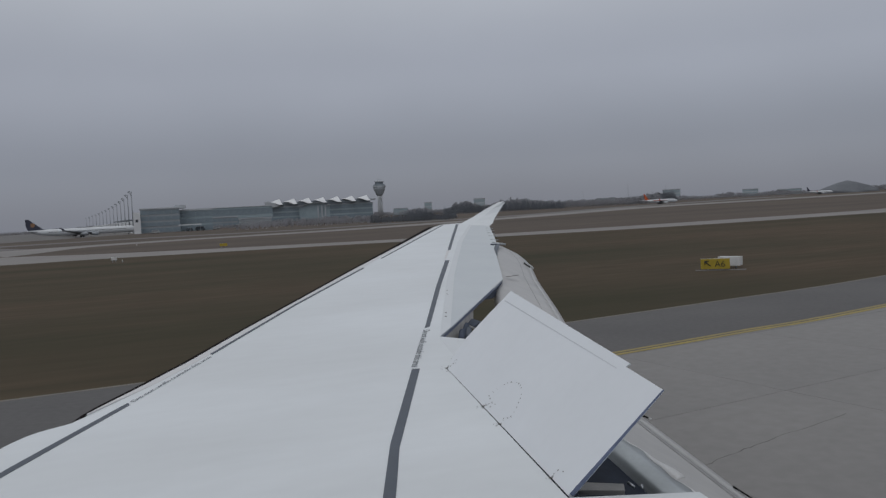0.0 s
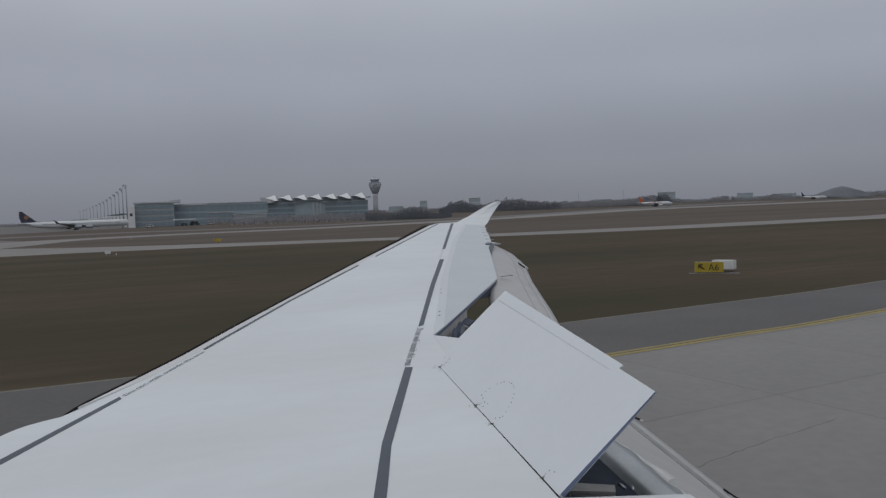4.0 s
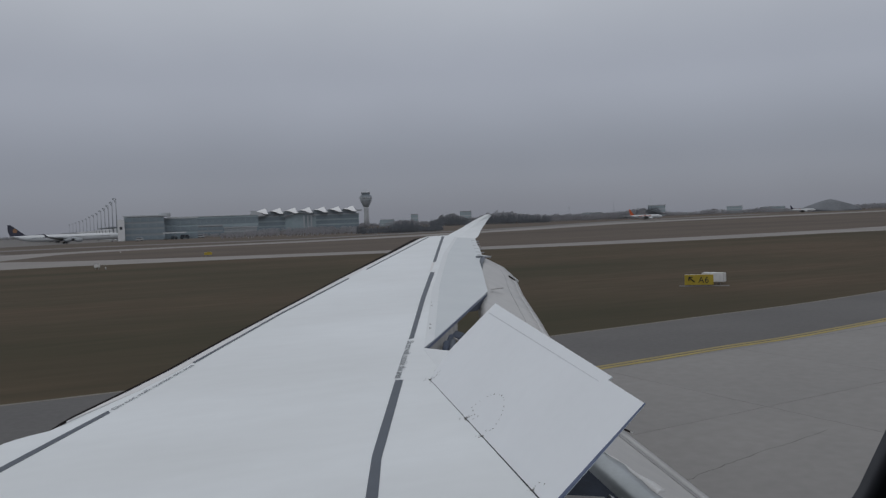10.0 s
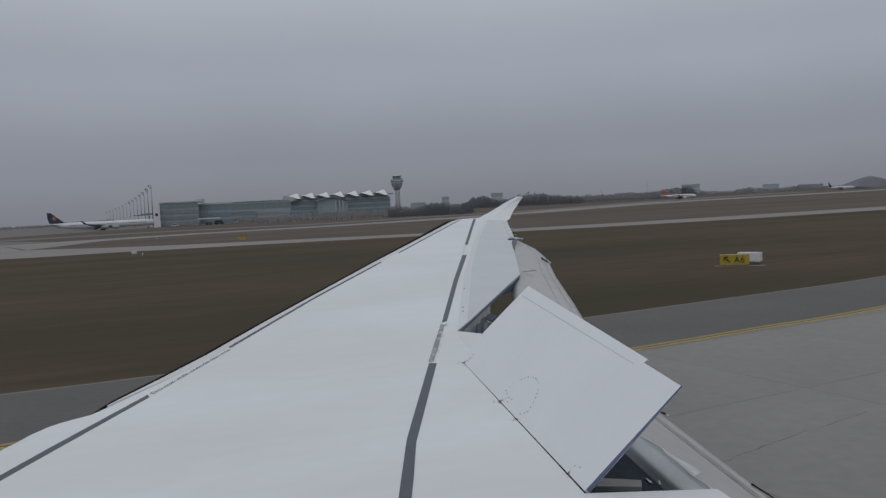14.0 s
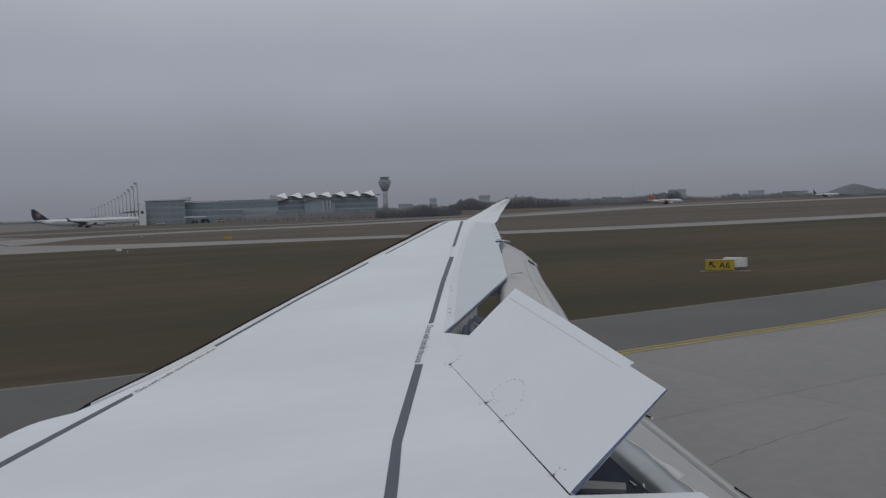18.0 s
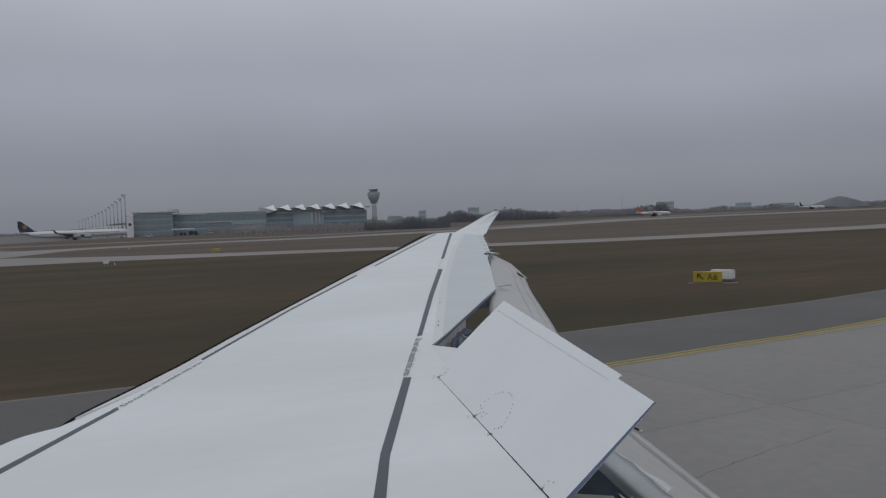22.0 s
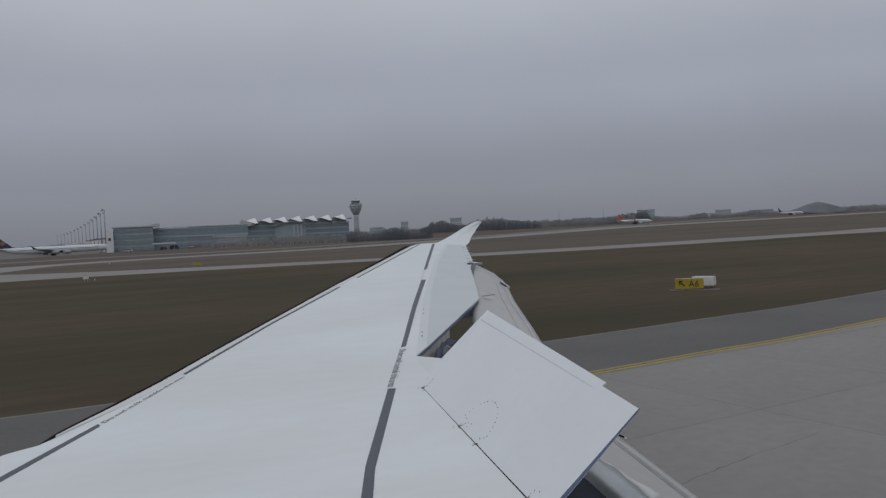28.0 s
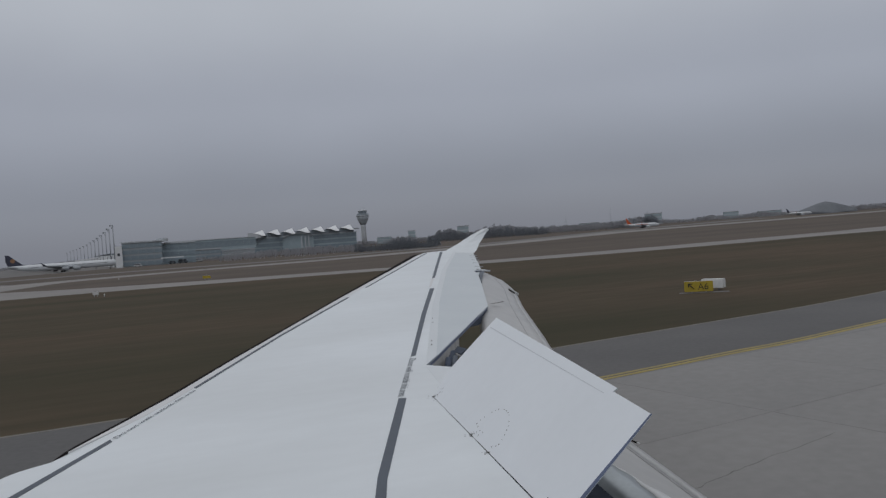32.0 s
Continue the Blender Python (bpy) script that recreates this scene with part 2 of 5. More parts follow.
# ---------------------------------------------------------------- mesh helpers
def mesh(name, verts, faces, material, parent=None, label="", smooth=False):
    me = bpy.data.meshes.new(name)
    me.from_pydata([tuple(v) for v in verts], [], faces)
    bm = bmesh.new()
    bm.from_mesh(me)
    bmesh.ops.recalc_face_normals(bm, faces=bm.faces)
    if smooth:
        for f in bm.faces:
            f.smooth = True
    bm.to_mesh(me)
    bm.free()
    me.materials.append(material)
    ob = new(name, me)
    if parent:
        ob.parent = parent
    if label:
        tagged(ob, label)
    return ob


def part(name, bm, material, parent=None, label="", smooth=False):
    me = bpy.data.meshes.new(name)
    bmesh.ops.recalc_face_normals(bm, faces=bm.faces)
    if smooth:
        for f in bm.faces:
            f.smooth = True
    bm.to_mesh(me)
    bm.free()
    me.materials.append(material)
    ob = new(name, me)
    if parent:
        ob.parent = parent
    if label:
        tagged(ob, label)
    return ob


def thing(name, m=None, label="", category="", group="", kind=""):
    ob = new(name)
    ob.empty_display_size = 0.5
    if m is not None:
        ob.matrix_world = m
    return tagged(ob, label, category, group, kind)


def box(name, x0, x1, y0, y1, z0, z1, material, parent=None, label="", bevel=0.0):
    bm = bmesh.new()
    bmesh.ops.create_cube(bm, size=1, matrix=Matrix.Translation(((x0 + x1) / 2, (y0 + y1) / 2, (z0 + z1) / 2)) @ Matrix.Diagonal((x1 - x0, y1 - y0, z1 - z0, 1)))
    if bevel:
        bmesh.ops.bevel(bm, geom=list(bm.edges), offset=bevel, segments=2, affect="EDGES", clamp_overlap=True)
    return part(name, bm, material, parent, label)


def slab(name, outline, z0, z1, material, parent=None, label=""):
    """A flat sheet with thickness over a plan outline."""
    n = len(outline)
    v = [(x, y, z0) for x, y in outline] + [(x, y, z1) for x, y in outline]
    f = [tuple(range(n)), tuple(range(n, 2 * n))] + [(i, (i + 1) % n, n + (i + 1) % n, n + i) for i in range(n)]
    return mesh(name, v, f, material, parent, label)


def lathe(name, profile, material, parent=None, label="", seg=20, smooth=True, axis="z", at=(0, 0, 0)):
    """A turned form from (radius, height) pairs, closed at both ends."""
    v, f = [], []
    for r, h in profile:
        for k in range(seg):
            c, s = r * math.cos(2 * math.pi * k / seg), r * math.sin(2 * math.pi * k / seg)
            p = (c, s, h) if axis == "z" else (h, c, s)
            v.append((p[0] + at[0], p[1] + at[1], p[2] + at[2]))
    for i in range(len(profile) - 1):
        for k in range(seg):
            a0, a1 = i * seg + k, i * seg + (k + 1) % seg
            f.append((a0, a1, a1 + seg, a0 + seg))
    f += [tuple(range(seg)), tuple(range((len(profile) - 1) * seg, len(profile) * seg))]
    return mesh(name, v, f, material, parent, label, smooth)


def rod(name, p, q, r, material, parent=None, label="", seg=8, r2=None):
    p, q = Vector(p), Vector(q)
    d = (q - p).normalized()
    s = d.orthogonal().normalized()
    t = d.cross(s)
    r2 = r if r2 is None else r2
    v = [p + r * (s * math.cos(2 * math.pi * k / seg) + t * math.sin(2 * math.pi * k / seg)) for k in range(seg)]
    v += [q + r2 * (s * math.cos(2 * math.pi * k / seg) + t * math.sin(2 * math.pi * k / seg)) for k in range(seg)]
    f = [tuple(range(seg)), tuple(range(seg, 2 * seg))] + [(k, (k + 1) % seg, seg + (k + 1) % seg, seg + k) for k in range(seg)]
    return mesh(name, v, f, material, parent, label, True)


# ---------------------------------------------------------------- directions of the own aircraft
OUT = Vector((-0.39875, 0.91706, 0))     # outboard along the wing
AFT = Vector((0.91706, 0.39875, 0))      # towards the tail
RISE = (5.2 - 3.5) / 27.5                # climb of the upper skin towards the tip


def W(u, v, d=0.0):
    """A place u metres outboard and v metres aft of the window, d above the plane of the wing's upper skin."""
    return OUT * u + AFT * v + Vector((0, 0, 3.5 + RISE * u + d))


def along(table, u):
    """Value at u in a table of (u, value), going on straight past its ends."""
    if u <= table[0][0]:
        (a0, b0), (a1, b1) = table[0], table[1]
    elif u >= table[-1][0]:
        (a0, b0), (a1, b1) = table[-2], table[-1]
    else:
        for (a0, b0), (a1, b1) in zip(table, table[1:]):
            if a0 <= u <= a1:
                break
    return b0 + (b1 - b0) * (u - a0) / (a1 - a0)


# ---------------------------------------------------------------- ground, taxiways
ground_ob = mesh("ground", [(-4500, -4500, 0), (4500, -4500, 0), (4500, 4500, 0), (-4500, 4500, 0)], [(0, 1, 2, 3)], GRASS)
tagged(ground_ob, "flat brown and olive winter grass of an airfield", "ground", kind="structure")


def bend(points, n=6):
    """A smooth line through plan points."""
    q = [points[0]] + list(points) + [points[-1]]
    out = []
    for k in range(len(points) - 1):
        p0, p1, p2, p3 = (Vector(c) for c in q[k:k + 4])
        for i in range(n):
            t = i / n
            c = 0.5 * (2 * p1 + (p2 - p0) * t + (2 * p0 - 5 * p1 + 4 * p2 - p3) * t * t + (3 * p1 - p0 - 3 * p2 + p3) * t ** 3)
            out.append((c.x, c.y))
    return out + [tuple(points[-1])]


def shifted(line, d):
    """A plan line moved sideways by d metres, to the left of its run."""
    out = []
    for k, c in enumerate(line):
        a0, a1 = Vector(line[max(k - 1, 0)]), Vector(line[min(k + 1, len(line) - 1)])
        t = (a1 - a0).normalized()
        out.append((c[0] - t.y * d, c[1] + t.x * d))
    return out


def band(name, near, far, z, material, label, category, z0=0.0):
    """A strip of pavement or paint between two plan lines with as many points."""
    n = len(near)
    v = [(*p, z) for p in near] + [(*p, z) for p in far] + [(*p, z0) for p in near] + [(*p, z0) for p in far]
    f = []
    for i in range(n - 1):
        f += [(i, i + 1, n + i + 1, n + i), (2 * n + i, 2 * n + i + 1, i + 1, i), (n + i, n + i + 1, 3 * n + i + 1, 3 * n + i)]
    f += [(0, n, 3 * n, 2 * n), (n - 1, 2 * n - 1, 4 * n - 1, 3 * n - 1)]
    return tagged(mesh(name, v, f, material), label, category, kind="structure")


def strip(name, outline, z, material, label, category="taxiway"):
    return tagged(slab(name, outline, 0.0, z, material), label, category, kind="structure")


# edge of the grass along the own taxiway, from the junction ahead to the runway exit behind
EDGE_LINE = bend([(-52, 18.5), (-36, 19.8), (-16.9, 27.3), (-3.2, 34.3), (5.7, 39.6), (14.4, 44.6), (26.1, 51.6), (50, 69), (74, 91), (103, 118), (128, 151)])
PAINT = bend([(-52, 8), (-36, 11.0), (-13, 20.6), (-2, 26.2), (6.2, 30.7), (12.2, 34.2), (19.5, 38.5), (45, 56), (72, 79), (104, 108), (132, 141)])
CURB = shifted(EDGE_LINE, -0.25)
taxiway = strip("taxiway", [(-52, 8)] + PAINT[1:] + [(170, 189), (214, 187), (283, 209), (420, 268), (470, 190), (250, 40), (120, -60), (-60, -70), (-330, -140), (-400, -110), (-312, -74), (-241, -53), (-200, -45.5), (-112, -22)], 0.020, CONC, "wide grey concrete taxiway in large slabs")
band("shoulder", PAINT, CURB, 0.030, ASPH, "dark asphalt shoulder along the concrete taxiway", "shoulder")
LIP = mat("worn_earth_lip", (0.155, 0.135, 0.10), 0.9, vary=0.15, scale=0.6, fine=6, tint=(0.11, 0.098, 0.075), spec=0.2)
for d0, d1, m in ((-0.25, -0.15, LIP), (-0.15, -0.03, JOINT), (-0.03, 0.08, LIP)):
    band("shoulder_lip", shifted(EDGE_LINE, d0), shifted(EDGE_LINE, d1), 0.024, m, "narrow worn lip between the shoulder and the grass", "kerb")
for d0, d1, m in ((-0.29, -0.05, YELLOW), (0.09, 0.31, YELLOW_OLD)):
    band("taxiway_edge_line", shifted(PAINT, d0), shifted(PAINT, d1), 0.037, m, "worn yellow double edge line painted on the taxiway", "road marking")
# shoulder and lines past the first junction
AHEAD_EDGE = bend([(-86, 9), (-90, 1), (-96, -6), (-108, -12), (-150, -25.5), (-198, -37), (-224, -43.5), (-236, -44), (-242.5, -38), (-241, -26)], 5)
AHEAD_PAINT = bend([(-80, 4), (-85, -6), (-93, -13.5), (-108, -20.5), (-150, -33), (-199, -44.8), (-226, -50.5), (-240, -49.5), (-246, -40), (-244, -26)], 5)
band("shoulder", AHEAD_PAINT, AHEAD_EDGE, 0.028, ASPH, "dark asphalt shoulder along the concrete taxiway", "shoulder")
for d0, d1, m in ((0.02, 0.36, YELLOW), (-0.40, -0.07, YELLOW_OLD)):
    band("taxiway_edge_line", shifted(AHEAD_PAINT, d0), shifted(AHEAD_PAINT, d1), 0.036, m, "worn yellow double edge line painted on the taxiway", "road marking")
LINKS = (
    ("taxiway_parallel", bend([(-132, 150), (-87, 144.4), (-68.8, 150.6), (-48.1, 155), (-26.5, 158.6), (-9.5, 160), (8.5, 160), (42.6, 166), (68.7, 174.4), (94.4, 185.2), (140, 198), (200, 222), (247, 284), (310, 452), (420, 560)], 4)
     + bend([(400, 580), (296, 462), (232, 306), (186, 250), (128, 226), (108.6, 213), (78.4, 200), (48.3, 187.6), (9.5, 177.5), (-10.4, 175.5), (-29.3, 176), (-54.2, 176), (-82.4, 180.7), (-99.6, 188.3), (-108.8, 191.1)], 4)
     + [(-150, 250), (-166, 276), (-215, 250), (-170, 180)]),
    ("taxiway_apron_link", [(-52, 8), (-52, 26), (-68, 41), (-88, 62), (-105, 86), (-132, 150), (-170, 180), (-215, 250), (-192, 150), (-164, 124), (-127, 72), (-102, 30), (-86, 8), (-90, -10)]),
    ("taxiway_crossing", [(-244, -45), (-241, -26), (-231, 0), (-205, 75), (-188, 114), (-164, 124), (-170, 182), (-232, 140), (-250, 80), (-272, 6), (-297, -63), (-300, -74)]),
    ("taxiway_far", bend([(-108.8, 193), (-109.6, 207.3), (-115.2, 250), (-103.5, 267.5), (-88.7, 283), (-50.6, 301.5), (-15.1, 333), (49.5, 412), (151.4, 570), (307.2, 690), (700, 1000)], 4) + bend([(690, 1080), (285, 775), (126, 640), (36, 455), (-26, 366), (-62, 330), (-100, 306), (-120, 290), (-136, 270), (-150, 250)], 4)),
    ("service_road", bend([(-192, 319.2), (-159.1, 350), (-138, 362), (-111.8, 362), (-61.8, 374), (-10.1, 437), (58.3, 495), (200.3, 760), (500, 1150)], 4) + bend([(480, 1260), (180, 815), (46, 538), (-18, 474), (-68, 404), (-114, 392), (-146, 390), (-174, 374), (-215, 340)], 4)),
    ("apron", [(-166, 276), (-150, 250), (-142, 268), (-172, 300), (-205, 322), (-215, 340), (-262, 430), (-235, 620), (-330, 900), (-900, 2000), (-1300, 1900), (-420, 560), (-330, 400), (-215, 250)]),
)
strip("hazed_meadow", bend([(-132, 150), (-87, 144.4), (-68.8, 150.6), (-48.1, 155), (-26.5, 158.6), (-9.5, 160), (8.5, 160), (42.6, 166), (68.7, 174.4), (94.4, 185.2), (140, 198), (200, 222), (247, 284), (310, 452)], 3) + [(2600, 1500), (2600, 3600), (-2600, 3600), (-1500, 1200), (-420, 420)], 0.006, MEADOW, "brown grass between the far taxiways, paled for haze", "meadow")
for k, (nm, outline) in enumerate(LINKS):
    strip(nm, outline, 0.011 + 0.003 * k, CONC_DULL if nm in ("service_road", "apron") else CONC_FAR, "pale concrete airfield pavement across brown grass", "pavement")
for nm, pts in (("centre_line", [(72, 66), (104.2, 89.9), (128.6, 120), (160, 165)]), ("centre_line", [(-232, 70), (-234.2, 49), (-257.4, -22.2), (-266.7, -53), (-300, -80)]), ("runway_line", [(173.5, 132.9), (183, 137.9), (230, 162), (263, 176)])):
    ln = bend(pts)
    band(nm, shifted(ln, -0.15), shifted(ln, 0.15), 0.040, YELLOW, "yellow guide line painted on the concrete", "road marking", 0.01)

# ---------------------------------------------------------------- own wing
aircraft = thing("airliner", pose(0, 0, 0), "white airliner with a raised spoiler, lowered grey flaps and upturned winglet", "airplane")
LEAD = [(0.2, -5.9), (6.3, -2.15), (7.85, -1.15), (7.97, -1.075), (8.11, -1.0), (8.20, -0.937), (8.31, -0.852), (8.39, -0.762), (8.46, -0.62), (8.52, -0.50), (8.62, -0.42), (8.78, -0.30), (8.95, -0.19), (9.63, 0.26), (10.5, 0.81), (12.25, 1.815), (18.24, 5.375), (23.62, 8.66), (27.5, 11.0), (28.86, 11.84), (29.45, 12.25), (29.6, 13.1)]
REAR = [(0.2, 2.06), (5.139, 2.964), (8.586, 3.592), (9.95, 4.46), (10.278, 4.212), (15.592, 6.632), (22.446, 9.943), (28.684, 13.25), (29.45, 13.5), (29.6, 13.62)]
SPANS = sorted({u for u, _ in LEAD} | {u for u, _ in REAR} | {2, 4, 7.3, 11, 14, 17, 20, 25, 26.5})


def skin_section(u):
    """Upper skin from the nose to the rear edge, then the belly back to the nose."""
    v0, v1 = along(LEAD, u), along(REAR, u)
    chord = max(v1 - v0, 0.3)
    thick = min(0.13 * chord, 0.10 + 0.62 * max(0, 1 - u / 31))
    nose = min(0.16, 0.12 * chord)
    up = [(v0, -0.075), (v0 + 0.02, -0.045), (v0 + nose * 0.3, -0.018), (v0 + nose, 0.0), (v0 + chord * 0.35, 0.0), (v0 + chord * 0.7, 0.0), (v1, 0.0)]
    low = [(v1, -min(0.16, thick)), (v0 + chord * 0.6, -thick), (v0 + chord * 0.25, -thick * 0.95), (v0 + nose * 0.4, -thick * 0.55 - 0.03)]
    return [W(u, v, d) for v, d in up + low]


secs = [skin_section(u) for u in SPANS]
n = len(secs[0])
verts = [p for s in secs for p in s]
faces = [(i * n + k, i * n + (k + 1) % n, (i + 1) * n + (k + 1) % n, (i + 1) * n + k) for i in range(len(secs) - 1) for k in range(n)]
faces += [tuple(range(n)), tuple(range((len(secs) - 1) * n, len(secs) * n))]
wing = mesh("wing", verts, faces, WHITE, aircraft, "long white swept wing")


def ribbon(name, fore, aft, lift, material, label="", base=0.0):
    """A thin strip that lies on the wing between two lines of (u, v)."""
    v = [W(u, w, lift) for u, w in fore] + [W(u, w, lift) for u, w in aft] + [W(u, w, base) for u, w in fore] + [W(u, w, base) for u, w in aft]
    k = len(fore)
    f = []
    for i in range(k - 1):
        f += [(i, i + 1, k + i + 1, k + i), (2 * k + i, 2 * k + i + 1, i + 1, i), (k + i, k + i + 1, 3 * k + i + 1, 3 * k + i)]
    f += [(0, k, 3 * k, 2 * k), (k - 1, 2 * k - 1, 4 * k - 1, 3 * k - 1)]
    return mesh(name, v, f, material, wing, label)


# leading-edge slats: grey noses along the front of the skin, with a dark seal
for u0, u1 in ((8.74, 13.3), (13.34, 18.3), (18.34, 23.4), (23.44, 28.7)):
    us = sorted([u0, u1] + [u for u, _ in LEAD if u0 + 0.02 < u < u1 - 0.02])
    ribbon("slat", [(u, along(LEAD, u) + 0.04 * min(1.0, (u - 8.45) / 0.3)) for u in us], [(u, along(LEAD, u) + 0.04 * min(1.0, (u - 8.45) / 0.3) + min(0.13, 0.004 + 0.16 * (u - 8.74))) for u in us], 0.003, SLAT, "light grey slat panel", -0.06)
us = [8.42, 8.52, 8.62, 8.78, 8.95, 9.63, 10.5, 12.25, 18.24, 23.62, 27.5, 28.86]
v, f = [], []
for u in us:
    e = along(LEAD, u)
    k = along([(8.0, 0.05), (8.45, 0.06), (8.6, 0.22), (9.0, 0.45), (9.63, 0.52), (10.5, 0.52), (12.25, 0.66), (18.24, 1.15), (29, 3.0)], u)
    drop = along([(8.0, 0.06), (8.52, 0.052), (8.66, 0.035), (8.80, 0.008), (10.5, 0.008), (12.25, 0.012), (18.24, 0.02), (29, 0.02)], u)
    v += [W(u, e - 0.09 * k, -0.07 - drop), W(u, e - 0.08 * k, 0.002 - drop), W(u, e + 0.045 * max(0.0, min(1.0, (u - 8.45) / 0.3)), 0.001 if u > 8.7 else -0.05), W(u, e + 0.01, -0.09)]
v[:4] = [W(us[0], along(LEAD, us[0]) + 0.01, -0.06)] * 4
for i in range(len(us) - 1):
    f += [(4 * i + k, 4 * i + (k + 1) % 4, 4 * i + 4 + (k + 1) % 4, 4 * i + 4 + k) for k in range(4)]
mesh("leading_edge_seal", v, f, SEAL, wing, "dark leading-edge strip")

# walkway limit stripes
LE_OUT = [(6.2, -1.59), (7.53, -0.79), (8.946, 0.10)]
LE_IN = [(6.1, -1.57), (7.40, -0.778), (8.852, 0.115)]
ribbon("walkway_stripe", LE_OUT, LE_IN, 0.004, STRIPE, "dark grey walkway stripe")
ribbon("walkway_stripe", [(10.81, 1.165), (14.03, 3.02), (18.217, 5.58)], [(10.77, 1.185), (13.95, 3.02), (18.14, 5.59)], 0.009, STRIPE, "dark grey walkway stripe")
ribbon("walkway_stripe", [(19.79, 6.56), (24.5, 9.43), (29.2, 12.31)], [(19.73, 6.57), (24.44, 9.45), (29.14, 12.33)], 0.009, STRIPE, "dark grey walkway stripe")
TE_F = [(5.2, 1.62), (5.667, 1.809), (6.447, 2.126), (6.666, 2.227), (8.788, 3.223)]
TE_A = [(5.15, 1.70), (5.628, 1.894), (6.374, 2.187), (6.589, 2.289), (8.754, 3.310)]
ribbon("walkway_stripe", TE_F, TE_A, 0.004, STRIPE, "dark grey walkway stripe")
ribbon("walkway_stripe", [(10.92, 4.24), (14.6, 5.96), (18.364, 7.77)], [(10.98, 4.345), (14.6, 6.06), (18.319, 7.87)], 0.004, STRIPE, "dark grey walkway stripe")
ribbon("walkway_stripe", [(18.6, 7.85), (20.5, 8.74)], [(18.6, 7.90), (20.5, 8.83)], 0.003, SLAT, "faded walkway stripe")
ribbon("walkway_stripe", [(20.512, 8.768), (25, 10.90), (29.15, 12.88)], [(20.604, 8.90), (25, 11.00), (29.2, 13.02)], 0.004, STRIPE, "dark grey walkway stripe")


def word_mesh(text):
    """The built-in font's outline of a word as a flat mesh, one unit high."""
    cu = bpy.data.curves.new("word", "FONT")
    cu.body, cu.size = text, 1.0
    tmp = bpy.data.objects.new("word", cu)
    scene.collection.objects.link(tmp)
    bpy.context.view_layer.update()
    me = bpy.data.meshes.new_from_object(tmp.evaluated_get(bpy.context.evaluated_depsgraph_get()))
    bpy.data.objects.remove(tmp)
    return me


def lettering(text, p, q, height, flip):
    """Stencilled words lying on the skin from p to q in (u, v), each word a part."""
    words = [(w, word_mesh(w)) for w in text.split()]
    spans = [(min(c.co.x for c in me.vertices), max(c.co.x for c in me.vertices)) for _, me in words]
    total = sum(b1 - b0 for b0, b1 in spans) + 0.30 * (len(words) - 1)
    du, dv = q[0] - p[0], q[1] - p[1]
    length = math.hypot(du, dv)
    eu, ev = du / length, dv / length
    nu, nv = (-ev, eu) if flip else (ev, -eu)
    at = 0.0
    for (w, me), (b0, b1) in zip(words, spans):
        for c in me.vertices:
            s, h = (c.co.x - b0 + at) / total * length, c.co.y * height
            c.co = W(p[0] + eu * s + nu * h, p[1] + ev * s + nv * h, 0.006)
        at += b1 - b0 + 0.30
        me.materials.append(STRIPE)
        ob = new("stencilled_word", me)
        ob.parent = wing
        tagged(ob, "dark stencilled word " + w)


lettering("Do not walk outside this area", (10.80, 4.175), (8.86, 3.245), 0.135, False)
lettering("Do not walk outside this area", (8.95, 0.168), (10.64, 1.165), 0.078, False)

GUSSET = mat("gusset_grey_white", (0.645, 0.67, 0.69), 0.45, vary=0.015, scale=0.8, fine=8)
# rear panels outboard of the raised spoiler, drooping slightly
REAR_EDGE = [(15.352, 7.825), (19.321, 9.69), (22.54, 11.17), (22.79, 11.47), (26.508, 13.127), (29.0, 14.28)]


def rear_panel(name, c0, e0, c1, e1, t=0.05):
    """A panel from the crease (c) to the rear edge (e), with thickness."""
    def row(c, e):
        pts = [(c[0] + (e[0] - c[0]) * s, c[1] + (e[1] - c[1]) * s) for s in (0, 0.14, 0.45, 1)]
        return [W(*p, d) for p, d in zip(pts, (0.0, -0.030, -0.058, -0.10))], [W(*p, d - t) for p, d in zip(pts, (0.0, -0.030, -0.05, -0.075))]

    (t0, b0), (t1, b1) = row(c0, e0), row(c1, e1)
    q = t0 + t1 + b0 + b1
    f = [(k, k + 1, k + 5, k + 4) for k in range(3)] + [(8 + k, 9 + k, 13 + k, 12 + k) for k in range(3)]
    f += [(k, k + 1, 9 + k, 8 + k) for k in range(3)] + [(4 + k, 5 + k, 13 + k, 12 + k) for k in range(3)] + [(0, 4, 12, 8), (3, 7, 15, 11)]
    lift = Vector((0, 0, 0.002))
    # strip in a middle tone imitates the soft shading at the crease
    mesh("crease", [p + lift for p in (t0[0], t0[0].lerp(t0[1], 0.8), t1[0].lerp(t1[1], 0.8), t1[0])] + [p - lift for p in (t0[0], t0[0].lerp(t0[1], 0.8), t1[0].lerp(t1[1], 0.8), t1[0])], [(0, 1, 2, 3), (0, 1, 5, 4), (1, 2, 6, 5), (2, 3, 7, 6), (3, 0, 4, 7)], GUSSET, wing, "painted soft shading along the crease")
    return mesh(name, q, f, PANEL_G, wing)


CR = REAR[4:8]
cuts = [(10.278, 15.352), (12.9, 17.2), (15.592, 19.3), (18.2, 21.0), (20.6, 22.75), (22.446, 24.4), (25.4, 26.6), (28.6, 29.0)]
for (c0, e0), (c1, e1) in zip(cuts, cuts[1:]):
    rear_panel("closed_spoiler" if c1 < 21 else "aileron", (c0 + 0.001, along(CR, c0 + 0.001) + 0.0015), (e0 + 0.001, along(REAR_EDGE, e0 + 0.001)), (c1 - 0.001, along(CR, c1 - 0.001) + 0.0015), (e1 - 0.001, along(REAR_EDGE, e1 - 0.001)))
